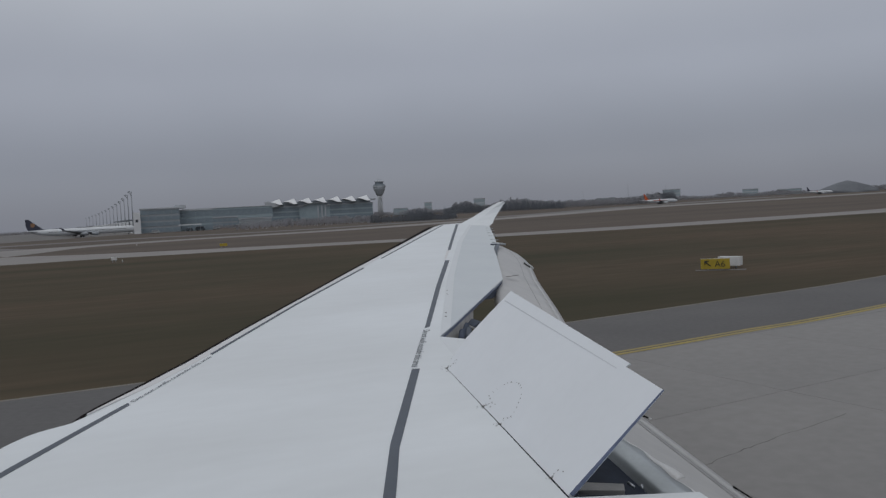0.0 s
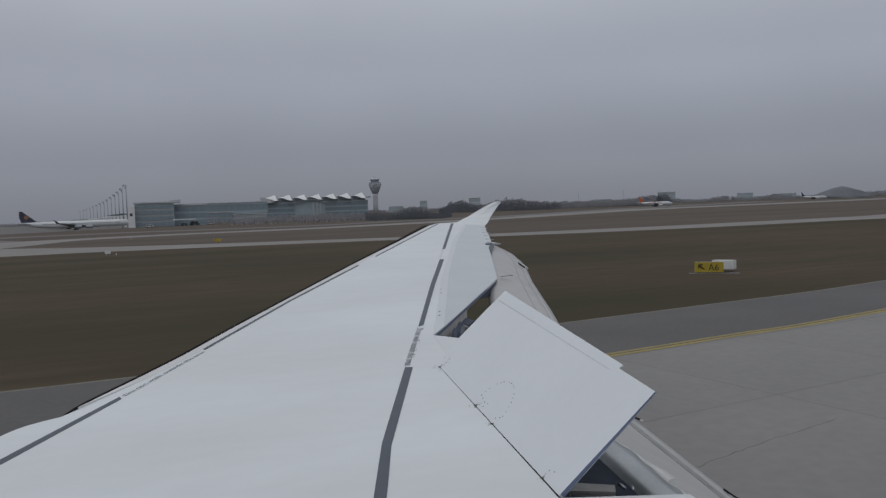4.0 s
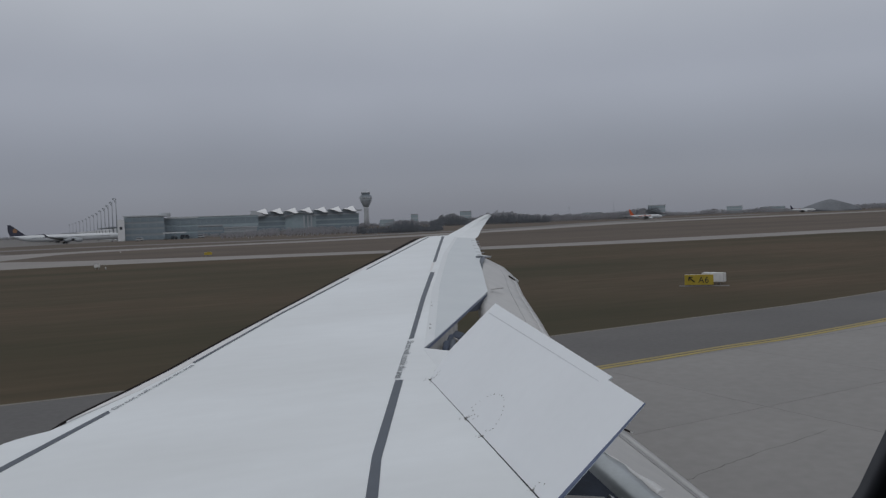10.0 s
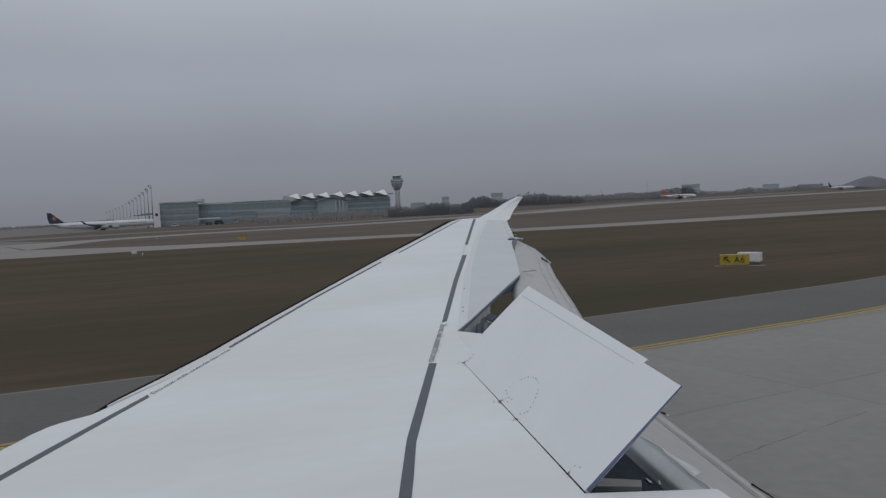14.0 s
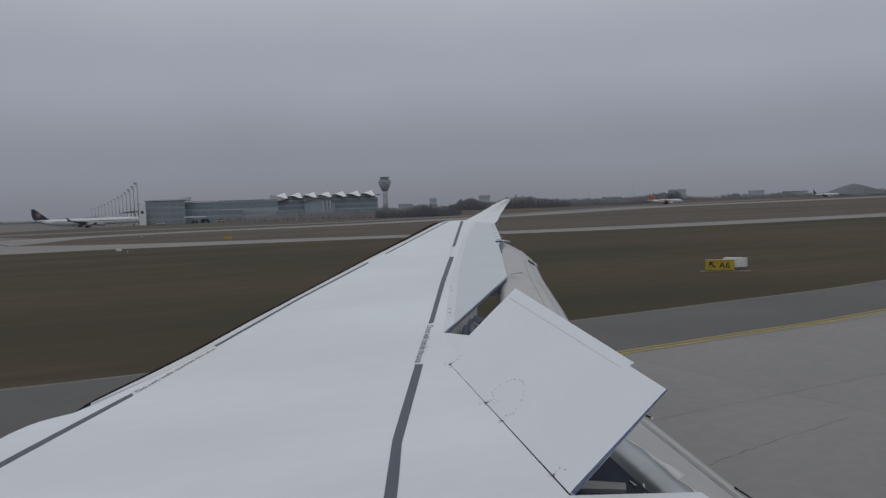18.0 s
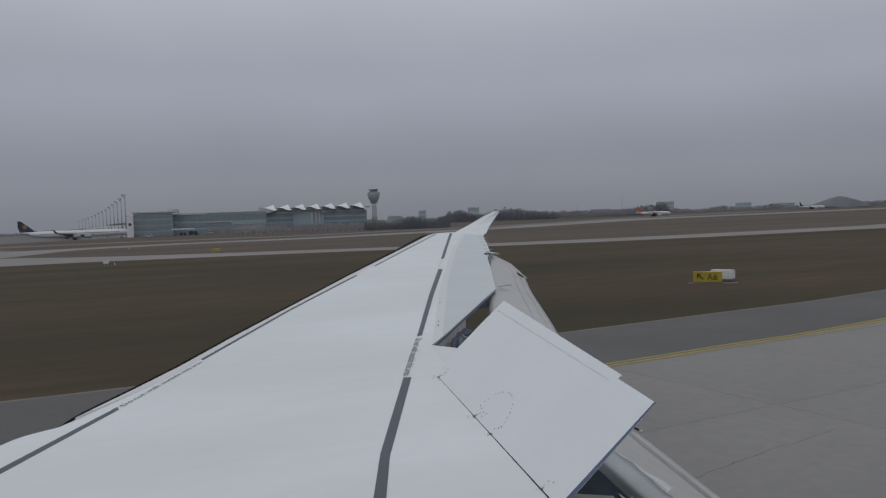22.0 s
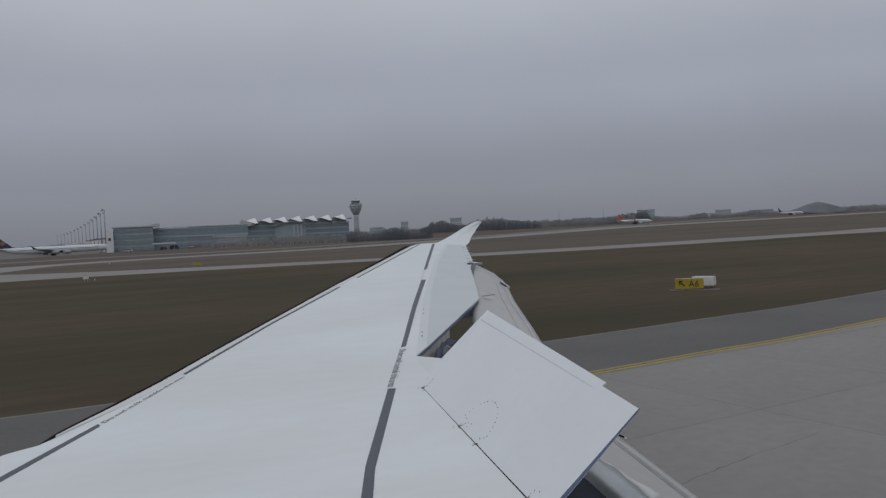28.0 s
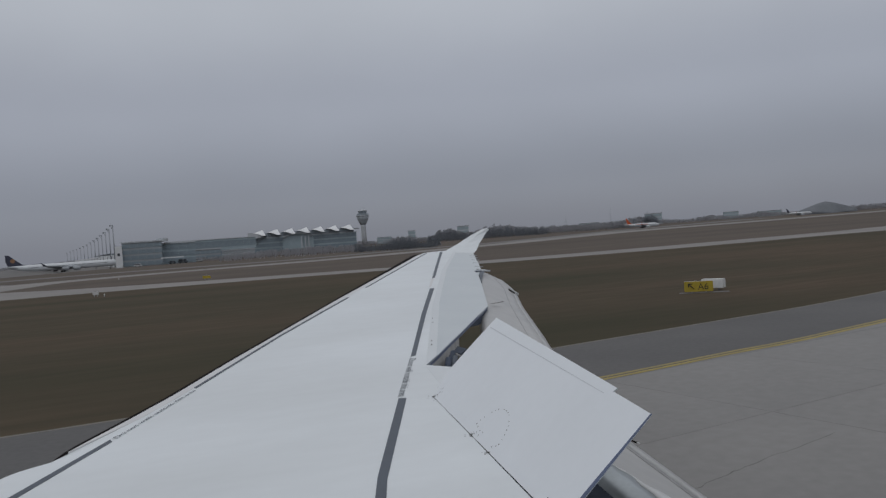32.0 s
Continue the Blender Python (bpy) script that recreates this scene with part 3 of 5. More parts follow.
for u in (23.4, 24.6, 25.7, 26.7, 27.6):
    e = along(REAR_EDGE, u)
    rod("hinge_fairing", W(u, e - 0.20, -0.10), W(u - 0.03, e + 0.09, -0.12), 0.03, METAL, wing, "small grey hinge fairing", 6, 0.012)
rod("hinge_fairing", W(22.35, 11.08, -0.10), W(22.1, 11.42, -0.13), 0.055, METAL, wing, "small grey hinge fairing", 6, 0.03)
mesh("end_plate", [W(21.75, 10.80, -0.05), W(22.05, 11.12, -0.09), W(22.05, 11.12, -0.17), W(21.75, 10.80, -0.22), W(21.85, 10.77, -0.05), W(22.15, 11.10, -0.09), W(22.15, 11.10, -0.17), W(21.85, 10.77, -0.22)],
               [(0, 1, 2, 3), (4, 5, 6, 7), (0, 1, 5, 4), (1, 2, 6, 5), (2, 3, 7, 6), (3, 0, 4, 7)], STRIPE, wing, "dark flap end plate")

# winglet: blade that leans out and back
WL = [((28.9, 12.55, -0.02), (28.75, 14.20, -0.10)), ((29.35, 13.25, 0.03), (29.15, 14.52, -0.035)), ((29.75, 13.98, 0.235), (29.6, 14.85, 0.139)), ((30.2, 14.775, 0.497), (30.15, 15.34, 0.36)), ((30.6, 15.6, 0.732), (30.55, 15.75, 0.59)), ((30.66, 15.80, 0.735), (30.70, 15.96, 0.69))]
v, f = [], []
for le, te in WL:
    a0, b0 = W(*le), W(*te)
    mid = a0.lerp(b0, 0.4)
    off = Vector((OUT.x * 0.05, OUT.y * 0.05, -0.025))
    v += [a0, mid - off * 0.6, b0, mid + off]
for i in range(len(WL) - 1):
    f += [(4 * i + k, 4 * i + (k + 1) % 4, 4 * i + 4 + (k + 1) % 4, 4 * i + 4 + k) for k in range(4)]
f += [(0, 1, 2, 3), tuple(4 * len(WL) - 4 + k for k in range(4))]
mesh("winglet", v, f, WHITE, wing)

# raised inboard spoiler
HO, HI = W(8.608, 3.596), W(4.905, 2.933)
hd = (HI - HO).normalized()
wn_ = (OUT + Vector((0, 0, RISE))).cross(AFT).normalized()
wn_ = wn_ if wn_.z > 0 else -wn_
aft_d = wn_.cross(hd).normalized()
aft_d = aft_d if aft_d.dot(AFT) > 0 else -aft_d
up_d = aft_d * math.cos(radians(45)) + wn_ * math.sin(radians(45))
nn = hd.cross(up_d).normalized()
nn = nn if nn.z > 0 else -nn


def S(h, d, t=0.0):
    return HO + hd * h + up_d * d + nn * t


outline = [(0.0, 0.003), (-0.10, 0.12), (-0.17, 0.24), (-0.22, 0.42), (-0.19, 0.83), (-0.143, 1.203), (3.212, 1.088), (3.195, 1.048), (3.822, 1.028), (3.785, 0.003)]
k = len(outline)
bot = [(0.0, 0.003, -0.04), (-0.10, 0.12, -0.035), (-0.17, 0.24, -0.03), (-0.215, 0.42, -0.03), (-0.185, 0.83, -0.02), (-0.135, 1.198, -0.012), (3.21, 1.085, -0.012), (3.19, 1.04, -0.014), (3.817, 1.023, -0.02), (3.785, 0.003, -0.04)]
mesh("spoiler", [S(h, d) for h, d in outline] + [S(*p) for p in bot], [tuple(range(k)), tuple(range(k, 2 * k))] + [(i, (i + 1) % k, k + (i + 1) % k, k + i) for i in range(k)], PANEL, wing, "raised white spoiler panel")
UNDER = [(0.02, 0.03, -0.044), (-0.19, 0.42, -0.034), (-0.12, 1.15, -0.017), (3.16, 1.05, -0.018), (3.78, 0.99, -0.024), (3.75, 0.03, -0.044)]
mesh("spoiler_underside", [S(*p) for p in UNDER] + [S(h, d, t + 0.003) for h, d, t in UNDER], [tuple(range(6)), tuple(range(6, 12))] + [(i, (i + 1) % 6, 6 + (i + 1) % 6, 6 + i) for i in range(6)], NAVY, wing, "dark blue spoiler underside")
mesh("spoiler_edge", [S(3.786, 0.02, 0.001), S(3.824, 1.030, 0.001), S(3.826, 1.030, -0.011), S(3.792, 0.02, -0.030), S(3.78, 0.02, -0.045), S(3.81, 1.03, -0.023)], [(0, 1, 2, 3), (3, 2, 5, 4), (0, 1, 5, 4), (0, 3, 4), (1, 2, 5)], EDGE, wing, "blue-grey spoiler edge")
mesh("spoiler_step", [S(-0.07, 1.065, 0.003), S(3.10, 1.002, 0.002), S(3.10, 0.997, 0.002), S(-0.07, 1.056, 0.002), S(-0.07, 1.065, 0), S(3.10, 1.002, 0), S(3.10, 0.997, 0), S(-0.07, 1.056, 0)], [(0, 1, 2, 3), (0, 1, 5, 4), (2, 3, 7, 6)], SEAM, wing, "grey seam across the spoiler")
rod("hinge_gap", HO + wn_ * 0.001, HI + wn_ * 0.001, 0.0019, SEAL, wing, "dark hinge line", 6)
for s in (0.0, 1.56, 2.13, 3.45):
    rod("hinge_bracket", HO + hd * (s - 0.01) + wn_ * 0.006 - aft_d * 0.014, HO + hd * (s + 0.015) + wn_ * 0.010 + aft_d * 0.004, 0.006, GRIME, wing, "small dark hinge bracket", 6)
for i in range(19):
    a = math.pi * (0.06 + 0.88 * i / 18)
    if i in (3, 7, 12):
        continue
    c = S(1.84 - 0.355 * math.cos(a), 0.055 + 0.345 * math.sin(a))
    rod("rivet", c, c + nn * 0.003, 0.0050 + 0.0025 * (i % 3 == 0), GRIME, wing, "dark rivet", 6)
for h, d in ((1.62, 0.06), (1.66, 0.09), (1.70, 0.05), (1.74, 0.10), (2.10, 0.06), (2.16, 0.09), (1.60, 0.035), (3.45, 0.08), (3.52, 0.10)):
    rod("rivet", S(h, d), S(h, d, 0.003), 0.006, GRIME, wing, "dark rivet", 6)
for u, w in ((14.0, 5.93), (13.6, 5.76), (11.9, 5.0), (11.6, 4.87)):
    rod("rivet", W(u, w + 0.0, -0.02), W(u, w, 0.004), 0.014, GRIME, wing, "dark fastener", 6)

SMUDGE = mat("light_grime", (0.47, 0.485, 0.50), 0.8, vary=0.1, scale=20, fine=60)
rng = random.Random(21)
for h0, cnt, spread in ((0.0, 26, 0.10), (1.56, 14, 0.06), (2.13, 6, 0.035), (3.45, 8, 0.05)):
    for k in range(cnt):
        a, q = rng.uniform(0, 2 * math.pi), spread * rng.random() ** 1.5 * 1.6
        if math.sin(a) > 0:
            c = S(h0 + q * math.cos(a), 0.015 + q * math.sin(a))
            rod("smudge", c, c + nn * 0.002, rng.uniform(0.004, 0.012), SMUDGE if k % 4 else GRIME, wing, "small grime spot", 6)
        else:
            c = HO + hd * (h0 + q * math.cos(a)) + aft_d * (q * math.sin(a) - 0.006)
            rod("smudge", c, c + wn_ * 0.002, rng.uniform(0.004, 0.010), SMUDGE if k % 4 else GRIME, wing, "small grime spot", 6)

# pocket beside and below the spoiler
def plank(name, corners, t, material, label):
    """A plate from four corners in wing places, thickened downwards and outwards."""
    top = [W(*c) for c in corners]
    low = [p + OUT * 0.01 - Vector((0, 0, t)) for p in top]
    return mesh(name, top + low, [(0, 1, 2, 3), (4, 5, 6, 7), (0, 1, 5, 4), (1, 2, 6, 5), (2, 3, 7, 6), (3, 0, 4, 7)], material, wing, label)


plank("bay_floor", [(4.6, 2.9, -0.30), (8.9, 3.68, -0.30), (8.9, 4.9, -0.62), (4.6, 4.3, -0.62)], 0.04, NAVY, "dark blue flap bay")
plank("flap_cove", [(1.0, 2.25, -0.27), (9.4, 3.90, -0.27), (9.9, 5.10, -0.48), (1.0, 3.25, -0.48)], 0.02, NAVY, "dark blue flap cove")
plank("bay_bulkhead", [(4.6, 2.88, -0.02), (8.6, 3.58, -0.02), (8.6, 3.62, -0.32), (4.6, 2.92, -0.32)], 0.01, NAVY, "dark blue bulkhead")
plank("bay_edge", [(10.20, 4.20, -0.006), (15.33, 7.80, -0.112), (15.34, 7.80, -0.17), (10.21, 4.20, -0.05)], 0.01, EDGE, "blue-grey panel edge")
plank("bay_side_wall", [(10.24, 4.22, -0.05), (12.35, 5.70, -0.10), (12.2, 5.62, -0.34), (10.24, 4.22, -0.34)], 0.01, CREAM, "cream-painted bay wall")
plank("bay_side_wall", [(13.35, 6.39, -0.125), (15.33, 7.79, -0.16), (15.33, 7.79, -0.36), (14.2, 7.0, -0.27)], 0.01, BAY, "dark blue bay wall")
plank("bay_bracket", [(12.34, 5.563, -0.20), (11.86, 5.603, -0.20), (11.563, 5.349, -0.20), (11.967, 5.324, -0.20)], 0.05, BAY, "dark blue hinge bracket")
rod("actuator", W(10.80, 4.72, -0.34), W(11.35, 5.12, -0.12), 0.045, BAY, wing, "dark blue spoiler actuator", 10)
rod("actuator", W(10.60, 4.64, -0.30), W(10.95, 4.86, -0.12), 0.05, BAY, wing, "dark blue spoiler actuator", 10)
rod("actuator", W(10.72, 4.80, -0.30), W(11.05, 5.02, -0.12), 0.04, STRIPE, wing, "dark grey spoiler actuator", 10)
rod("actuator_rod", W(11.35, 5.12, -0.12), W(11.20, 5.20, -0.17), 0.018, FLAP_D, wing, "grey actuator rod", 8)
rod("bay_bracket", W(10.22, 4.30, -0.04), W(10.35, 4.36, -0.16), 0.045, NAVY, wing, "dark blue bracket", 6)
plank("bay_rib", [(5.243, 3.246, -0.15), (5.365, 3.359, -0.15), (5.193, 3.626, -0.15), (5.082, 3.557, -0.15)], 0.04, CREAM, "cream-painted rib")
plank("bay_rib", [(5.10, 3.20, -0.17), (5.14, 3.22, -0.17), (4.98, 3.66, -0.17), (4.95, 3.64, -0.17)], 0.03, SLAT, "pale bay rib")
rod("bay_fitting", W(5.40, 3.81, -0.25), W(5.34, 3.83, -0.27), 0.014, METAL, wing, "bare metal hinge fitting", 8)
rod("bay_fitting", W(5.35, 3.91, -0.27), W(5.29, 3.87, -0.27), 0.011, METAL, wing, "bare metal hinge fitting", 8)

THIN_NOSE = [(0, 0), (0.02, 0.045), (0.07, 0.075), (0.16, 0.092)]
FULL_NOSE = [(-0.10, -0.20), (-0.105, -0.13), (-0.085, -0.06), (-0.045, 0.0), (0.01, 0.045), (0.08, 0.078), (0.16, 0.092)]


def flap(name, stations, material, label, strips, nose):
    """A deflected flap: rounded nose under the wing, thin trailing edge. Stations: u, nose v, nose d, trailing u, v, d."""
    v, f, m = [], [], 0
    for u, v0, d0, ut, v1, d1 in stations:
        p, q = W(u, v0, d0), W(ut, v1, d1)
        ax = (q - p)
        c = ax.length
        ax.normalize()
        nrm = ax.cross(OUT).normalized()
        nrm = nrm if nrm.z > 0 else -nrm
        prof = nose + [(0.3, 0.088), (0.55, 0.058), (0.8, 0.026), (1, 0.004), (1, -0.004), (0.6, -0.02), (0.25, -0.06), (0.06, -0.10), (0.01, -0.16)]
        top = len(nose)
        m = len(prof)
        v += [p + ax * (x * c) + nrm * (y * c) for x, y in prof]
    for i in range(len(stations) - 1):
        f += [(i * m + k, i * m + (k + 1) % m, (i + 1) * m + (k + 1) % m, (i + 1) * m + k) for k in range(m)]
    f += [tuple(range(m)), tuple(range((len(stations) - 1) * m, len(stations) * m))]
    body = mesh(name, v, f, material, wing, label, True)
    for s0, s1, mt, lab in strips:
        q, g = [], []
        for i in range(len(stations)):
            col = v[i * m:(i + 1) * m]
            for s in (s0, s1):
                for (x0, p0), (x1, p1) in zip(((0.3, col[top]), (0.55, col[top + 1]), (0.8, col[top + 2])), ((0.55, col[top + 1]), (0.8, col[top + 2]), (1.0, col[top + 3]))):
                    if x0 <= s <= x1:
                        at = p0.lerp(p1, (s - x0) / (x1 - x0))
                        q += [at + Vector((0, 0, 0.004)), at - Vector((0, 0, 0.01))]
        for i in range(len(stations) - 1):
            a0 = 4 * i
            g += [(a0, a0 + 2, a0 + 6, a0 + 4), (a0, a0 + 1, a0 + 5, a0 + 4), (a0 + 2, a0 + 3, a0 + 7, a0 + 6)]
        mesh("flap_strip", q, g, mt, wing, lab, True)
    return body


flap("flap", [(11.2, 5.75, -0.34, 10.6, 6.66, -0.45), (14.0, 6.98, -0.29, 13.2, 7.87, -0.45), (17.4, 8.55, -0.25, 16.6, 9.40, -0.45), (20.0, 9.80, -0.22, 18.7, 10.42, -0.45), (20.9, 10.25, -0.22, 20.1, 11.05, -0.45), (22.6, 11.0, -0.20, 22.0, 11.77, -0.45), (23.3, 11.3, -0.20, 23.9, 12.25, -0.42)], FLAP, "lowered grey outboard flap", ((0.70, 0.71, FLAP_D, "grey flap seam"), (0.90, 0.97, FLAP_P, "pale trailing edge strip")), THIN_NOSE)
INNER = [(1.0, 3.3, -0.44, 0.8, 4.08, -0.6), (5.2, 4.12, -0.44, 5.2, 5.00, -0.6), (7.2, 4.56, -0.44, 7.0, 5.45, -0.6), (9.9, 5.15, -0.44, 9.5, 6.08, -0.6)]
# the FLAP_D band paints a shadow line along the inboard flap
inner_flap = flap("flap", INNER, FLAP, "lowered grey inboard flap", ((0.775, 0.85, FLAP_D, "grey flap band darkened as a shadow line"), (0.853, 0.985, FLAP_P, "pale trailing edge strip")), FULL_NOSE)
inner_flap.data.materials.append(NOSE)
m = len(FULL_NOSE) + 9
for p in inner_flap.data.polygons[:m * (len(INNER) - 1)]:
    p.material_index = 1 if p.index % m in (0, 1, 2, 3, 4, m - 2, m - 1) else 0


def flap_top(u, v):
    """Height of the inboard flap's upper side over the wing plane."""
    v0 = along([(s[0], s[1]) for s in INNER], u)
    v1 = along([(s[3], s[4]) for s in INNER], u)
    x = min(max((v - v0) / (v1 - v0), -0.10), 1.0)
    return -0.44 - 0.16 * x + 0.91 * along([(-0.10, -0.16), (-0.085, -0.06), (-0.045, 0.0), (0.01, 0.045), (0.08, 0.078), (0.16, 0.092), (0.3, 0.088), (0.55, 0.058), (0.8, 0.026), (1, 0.004)], x)


# triangular gusset between the bay corner and the raised spoiler
mesh("gusset", [W(10.15, 4.165, 0.0025), W(9.95, 4.45, 0.0025), W(9.05, 3.90, 0.0025), W(10.15, 4.165, -0.02), W(9.95, 4.45, -0.02), W(9.05, 3.90, -0.02)], [(0, 1, 2), (3, 4, 5), (0, 1, 4, 3), (1, 2, 5, 4), (2, 0, 3, 5)], GUSSET, wing, "faint grey triangular gusset")

# glossy pale nose of the inboard flap; its ragged rear border traces a reflection
q, g, us = [], [], [1.2 + 0.1 * i for i in range(84)]
for i, u in enumerate(us):
    v0 = along([(s[0], s[1]) for s in INNER], u)
    v1 = along([(s[3], s[4]) for s in INNER], u)
    rim = 0.245 + 0.03 * math.sin(u * 2.3 + 1.2) + 0.02 * math.sin(u * 6.1 + 1) + 0.015 * math.sin(u * 14.3)
    for s in (-0.175, -0.135, -0.045, 0.03, 0.13, rim):
        w = v0 + (v1 - v0) * s
        d = flap_top(u, w) + (0.010 if s > -0.1 else -0.02 if s > -0.15 else -0.30)
        q += [W(u, w, d), W(u, w, d - 0.034)]
for i in range(len(us) - 1):
    a0 = 12 * i
    g += [(a0 + 2 * k, a0 + 2 * k + 2, a0 + 14 + 2 * k, a0 + 12 + 2 * k) for k in range(5)]
    g += [(a0, a0 + 1, a0 + 13, a0 + 12), (a0 + 10, a0 + 11, a0 + 23, a0 + 22)]
mesh("flap_nose", q, g, NOSE, wing, "glossy pale flap nose", True)
q, g, us = [], [], [1.2 + 0.05 * i for i in range(167)]
for u in us:                                   # sky reflection painted pale along the border, with one long lobe
    v0 = along([(s[0], s[1]) for s in INNER], u)
    v1 = along([(s[3], s[4]) for s in INNER], u)
    rim = 0.23 + 0.03 * math.sin(u * 2.3 + 1.2) + 0.02 * math.sin(u * 6.1 + 1) + 0.015 * math.sin(u * 14.3)
    x = (6.32 - u) / 0.66
    lobe = 0.0 if x < 0 or x > 1.14 else 0.20 * x ** 1.4 if x < 1 else 0.20 * (1.14 - x) / 0.14
    for s in (rim, rim + 0.012 + lobe + 0.02 * max(0.0, math.sin(u * 11)) ** 2):
        w = v0 + (v1 - v0) * s
        q += [W(u, w, flap_top(u, w) + 0.012), W(u, w, flap_top(u, w) - 0.02)]
for i in range(len(us) - 1):
    a0 = 4 * i
    g += [(a0, a0 + 2, a0 + 6, a0 + 4), (a0, a0 + 1, a0 + 5, a0 + 4), (a0 + 2, a0 + 3, a0 + 7, a0 + 6)]
SHEEN = mat("painted_sheen", (0.64, 0.64, 0.64), 0.42, vary=0.06, scale=6, fine=30)
mesh("sheen_border", q, g, SHEEN, wing, "pale painted sheen on the flap", True)
plank("flap_end_tab", [(20.15, 10.98, -0.40), (18.95, 10.52, -0.40), (18.75, 10.50, -0.42), (19.6, 10.72, -0.36)], 0.05, WHITE, "white flap end tab")
plank("flap_end_gap", [(19.35, 10.53, -0.345), (18.8, 10.42, -0.395), (18.74, 10.39, -0.395), (19.30, 10.50, -0.345)], 0.03, SEAL, "dark gap at the flap end")
mesh("root_panel", [W(0.3, 2.02, 0.003), W(4.86, 2.895, 0.003), W(4.52, 3.80, 0.003), W(0.3, 3.3, 0.003), W(0.3, 2.10, -0.06), W(4.86, 2.935, -0.06), W(4.50, 3.82, -0.03), W(0.3, 3.3, -0.03)],
     [(0, 1, 2, 3), (4, 5, 6, 7), (0, 1, 5, 4), (1, 2, 6, 5), (2, 3, 7, 6), (3, 0, 4, 7)], WHITE, wing)
rod("static_wick", W(7.56, 5.545, -0.545), W(7.42, 5.555, -0.55), 0.011, SEAL, wing, "short dark static wick", 6)
# dark plate laid over the flap, drawn for the shade in the slot
plank("flap_gap_shade", [(22.55, 11.20, -0.104), (22.15, 11.26, -0.104), (20.4, 10.27, -0.106), (19.3, 9.70, -0.106)], 0.02, STRIPE, "dark plate for the shaded gap between wing and flap end")
plank("grime_streak", [(15.95, 8.20, -0.153), (16.06, 8.56, -0.153), (15.97, 8.56, -0.153), (15.88, 8.20, -0.153)], 0.004, GRIME, "dark smudge on the flap")
rod("wick_tip", W(7.42, 5.555, -0.55), W(7.385, 5.56, -0.551), 0.009, MEMB, wing, "white wick tip", 6)
rod("static_wick", W(5.555, 5.055, -0.57), W(5.152, 5.003, -0.575), 0.009, SEAL, wing, "short dark static wick", 6, 0.004)

# ---------------------------------------------------------------- own fuselage with the cabin window


def F(u, v, z):
    p = OUT * u + AFT * v
    return Vector((p.x, p.y, z))


# barrel: lofted rings along the aircraft, closed at both ends, open only behind the window panel
v, f = [], []
rings = [(-26, 0.3, 4.6), (-24, 1.5, 4.8), (-20, 2.5, 5.1), (-14, 2.87, 5.3), (-0.66, 2.87, 5.3)]
tail = [(0.81, 2.87, 5.3), (18, 2.87, 5.3), (27, 2.3, 5.7), (34, 1.2, 6.5), (38, 0.4, 7.1)]
M = 36
for group in (rings, tail):
    base = len(v)
    for vv, r, zc in group:
        for k in range(M):
            a = 2 * math.pi * (k + 0.5) / M
            v.append(F(-2.645 + r * math.cos(a), vv, zc + r * math.sin(a)))
    for i in range(len(group) - 1):
        f += [(base + i * M + k, base + i * M + (k + 1) % M, base + (i + 1) * M + (k + 1) % M, base + (i + 1) * M + k) for k in range(M)]
a0, b0 = 4 * M, 5 * M
for k in range(M):
    z = 5.3 + 2.87 * math.sin(2 * math.pi * (k + 1) / M)
    if not (math.cos(2 * math.pi * (k + 1) / M) > 0 and 5.15 < z < 6.75):
        f.append((a0 + k, a0 + (k + 1) % M, b0 + (k + 1) % M, b0 + k))
f += [tuple(range(M)), tuple(range(len(v) - M, len(v)))]
fus = mesh("fuselage", v, f, AIR_W, aircraft, "white cabin tube", True)

# shell as two skins (outer paint, inner trim) around an oval opening in the side
WV, WZ, WA, WB = 0.085, 5.92, 0.1345, 0.1445      # window centre aft, height, half width, half height


def hull(z):
    return -2.645 + math.sqrt(2.87 ** 2 - (z - 5.3) ** 2)


def oval(k, m, grow):
    a = 2 * math.pi * k / m
    c, s = math.cos(a), math.sin(a)
    e = 2 / 2.2 if grow < 0.3 else 2 / 30
    return math.copysign(abs(c) ** e, c) * (WA + grow), math.copysign(abs(s) ** e, s) * (WB + grow)


SEG = 40
for nm, u0, lab, mt in (("side_wall", 0.185, "white outer skin", AIR_W), ("window_reveal", 0.15, "dark window surround", CABIN)):
    v, f = [], []
    rings = [(0.10, None), (0.004, 0.124), (0.0, 0.121), (0.002, 0.117), (0.02, 0.114), (0.6, None)] if nm == "window_reveal" else [(0.10, None), (0.14, None), (0.35, None), (0.62, None)]
    for g, u in rings:
        for k in range(SEG):
            dv, dz = oval(k, SEG, g)
            if nm == "side_wall" and g > 0.5:      # skin runs on to the edges of the cabin tube's opening
                dz *= 1.40 if dz > 0 else 1.17
            z = WZ + dz
            v.append(F(hull(z) - (0.05 if nm == "window_reveal" and g > 0.3 else 0.002 if nm == "window_reveal" else 0.0) if u is None else u, WV + dv, z))
    for i in range(len(rings) - 1):
        f += [(i * SEG + k, i * SEG + (k + 1) % SEG, (i + 1) * SEG + (k + 1) % SEG, (i + 1) * SEG + k) for k in range(SEG)]
    mesh(nm, v, f, mt, fus, lab, True)
# landing gear under the wing root and nose
for u, vv, zt in ((1.2, 1.5, 3.2), (-6.5, 1.5, 3.2), (-2.645, -19, 3.0)):
    leg = rod("landing_gear", F(u, vv, 0.5), F(u, vv, zt), 0.16, METAL, aircraft, "metal landing gear leg", 10)
    for s in (-0.45, 0.45):
        c = F(u + s, vv, 0.66)
        rod("tyre", c - OUT * 0.2, c + OUT * 0.2, 0.62, TYRE, leg, "black tyre", 20)

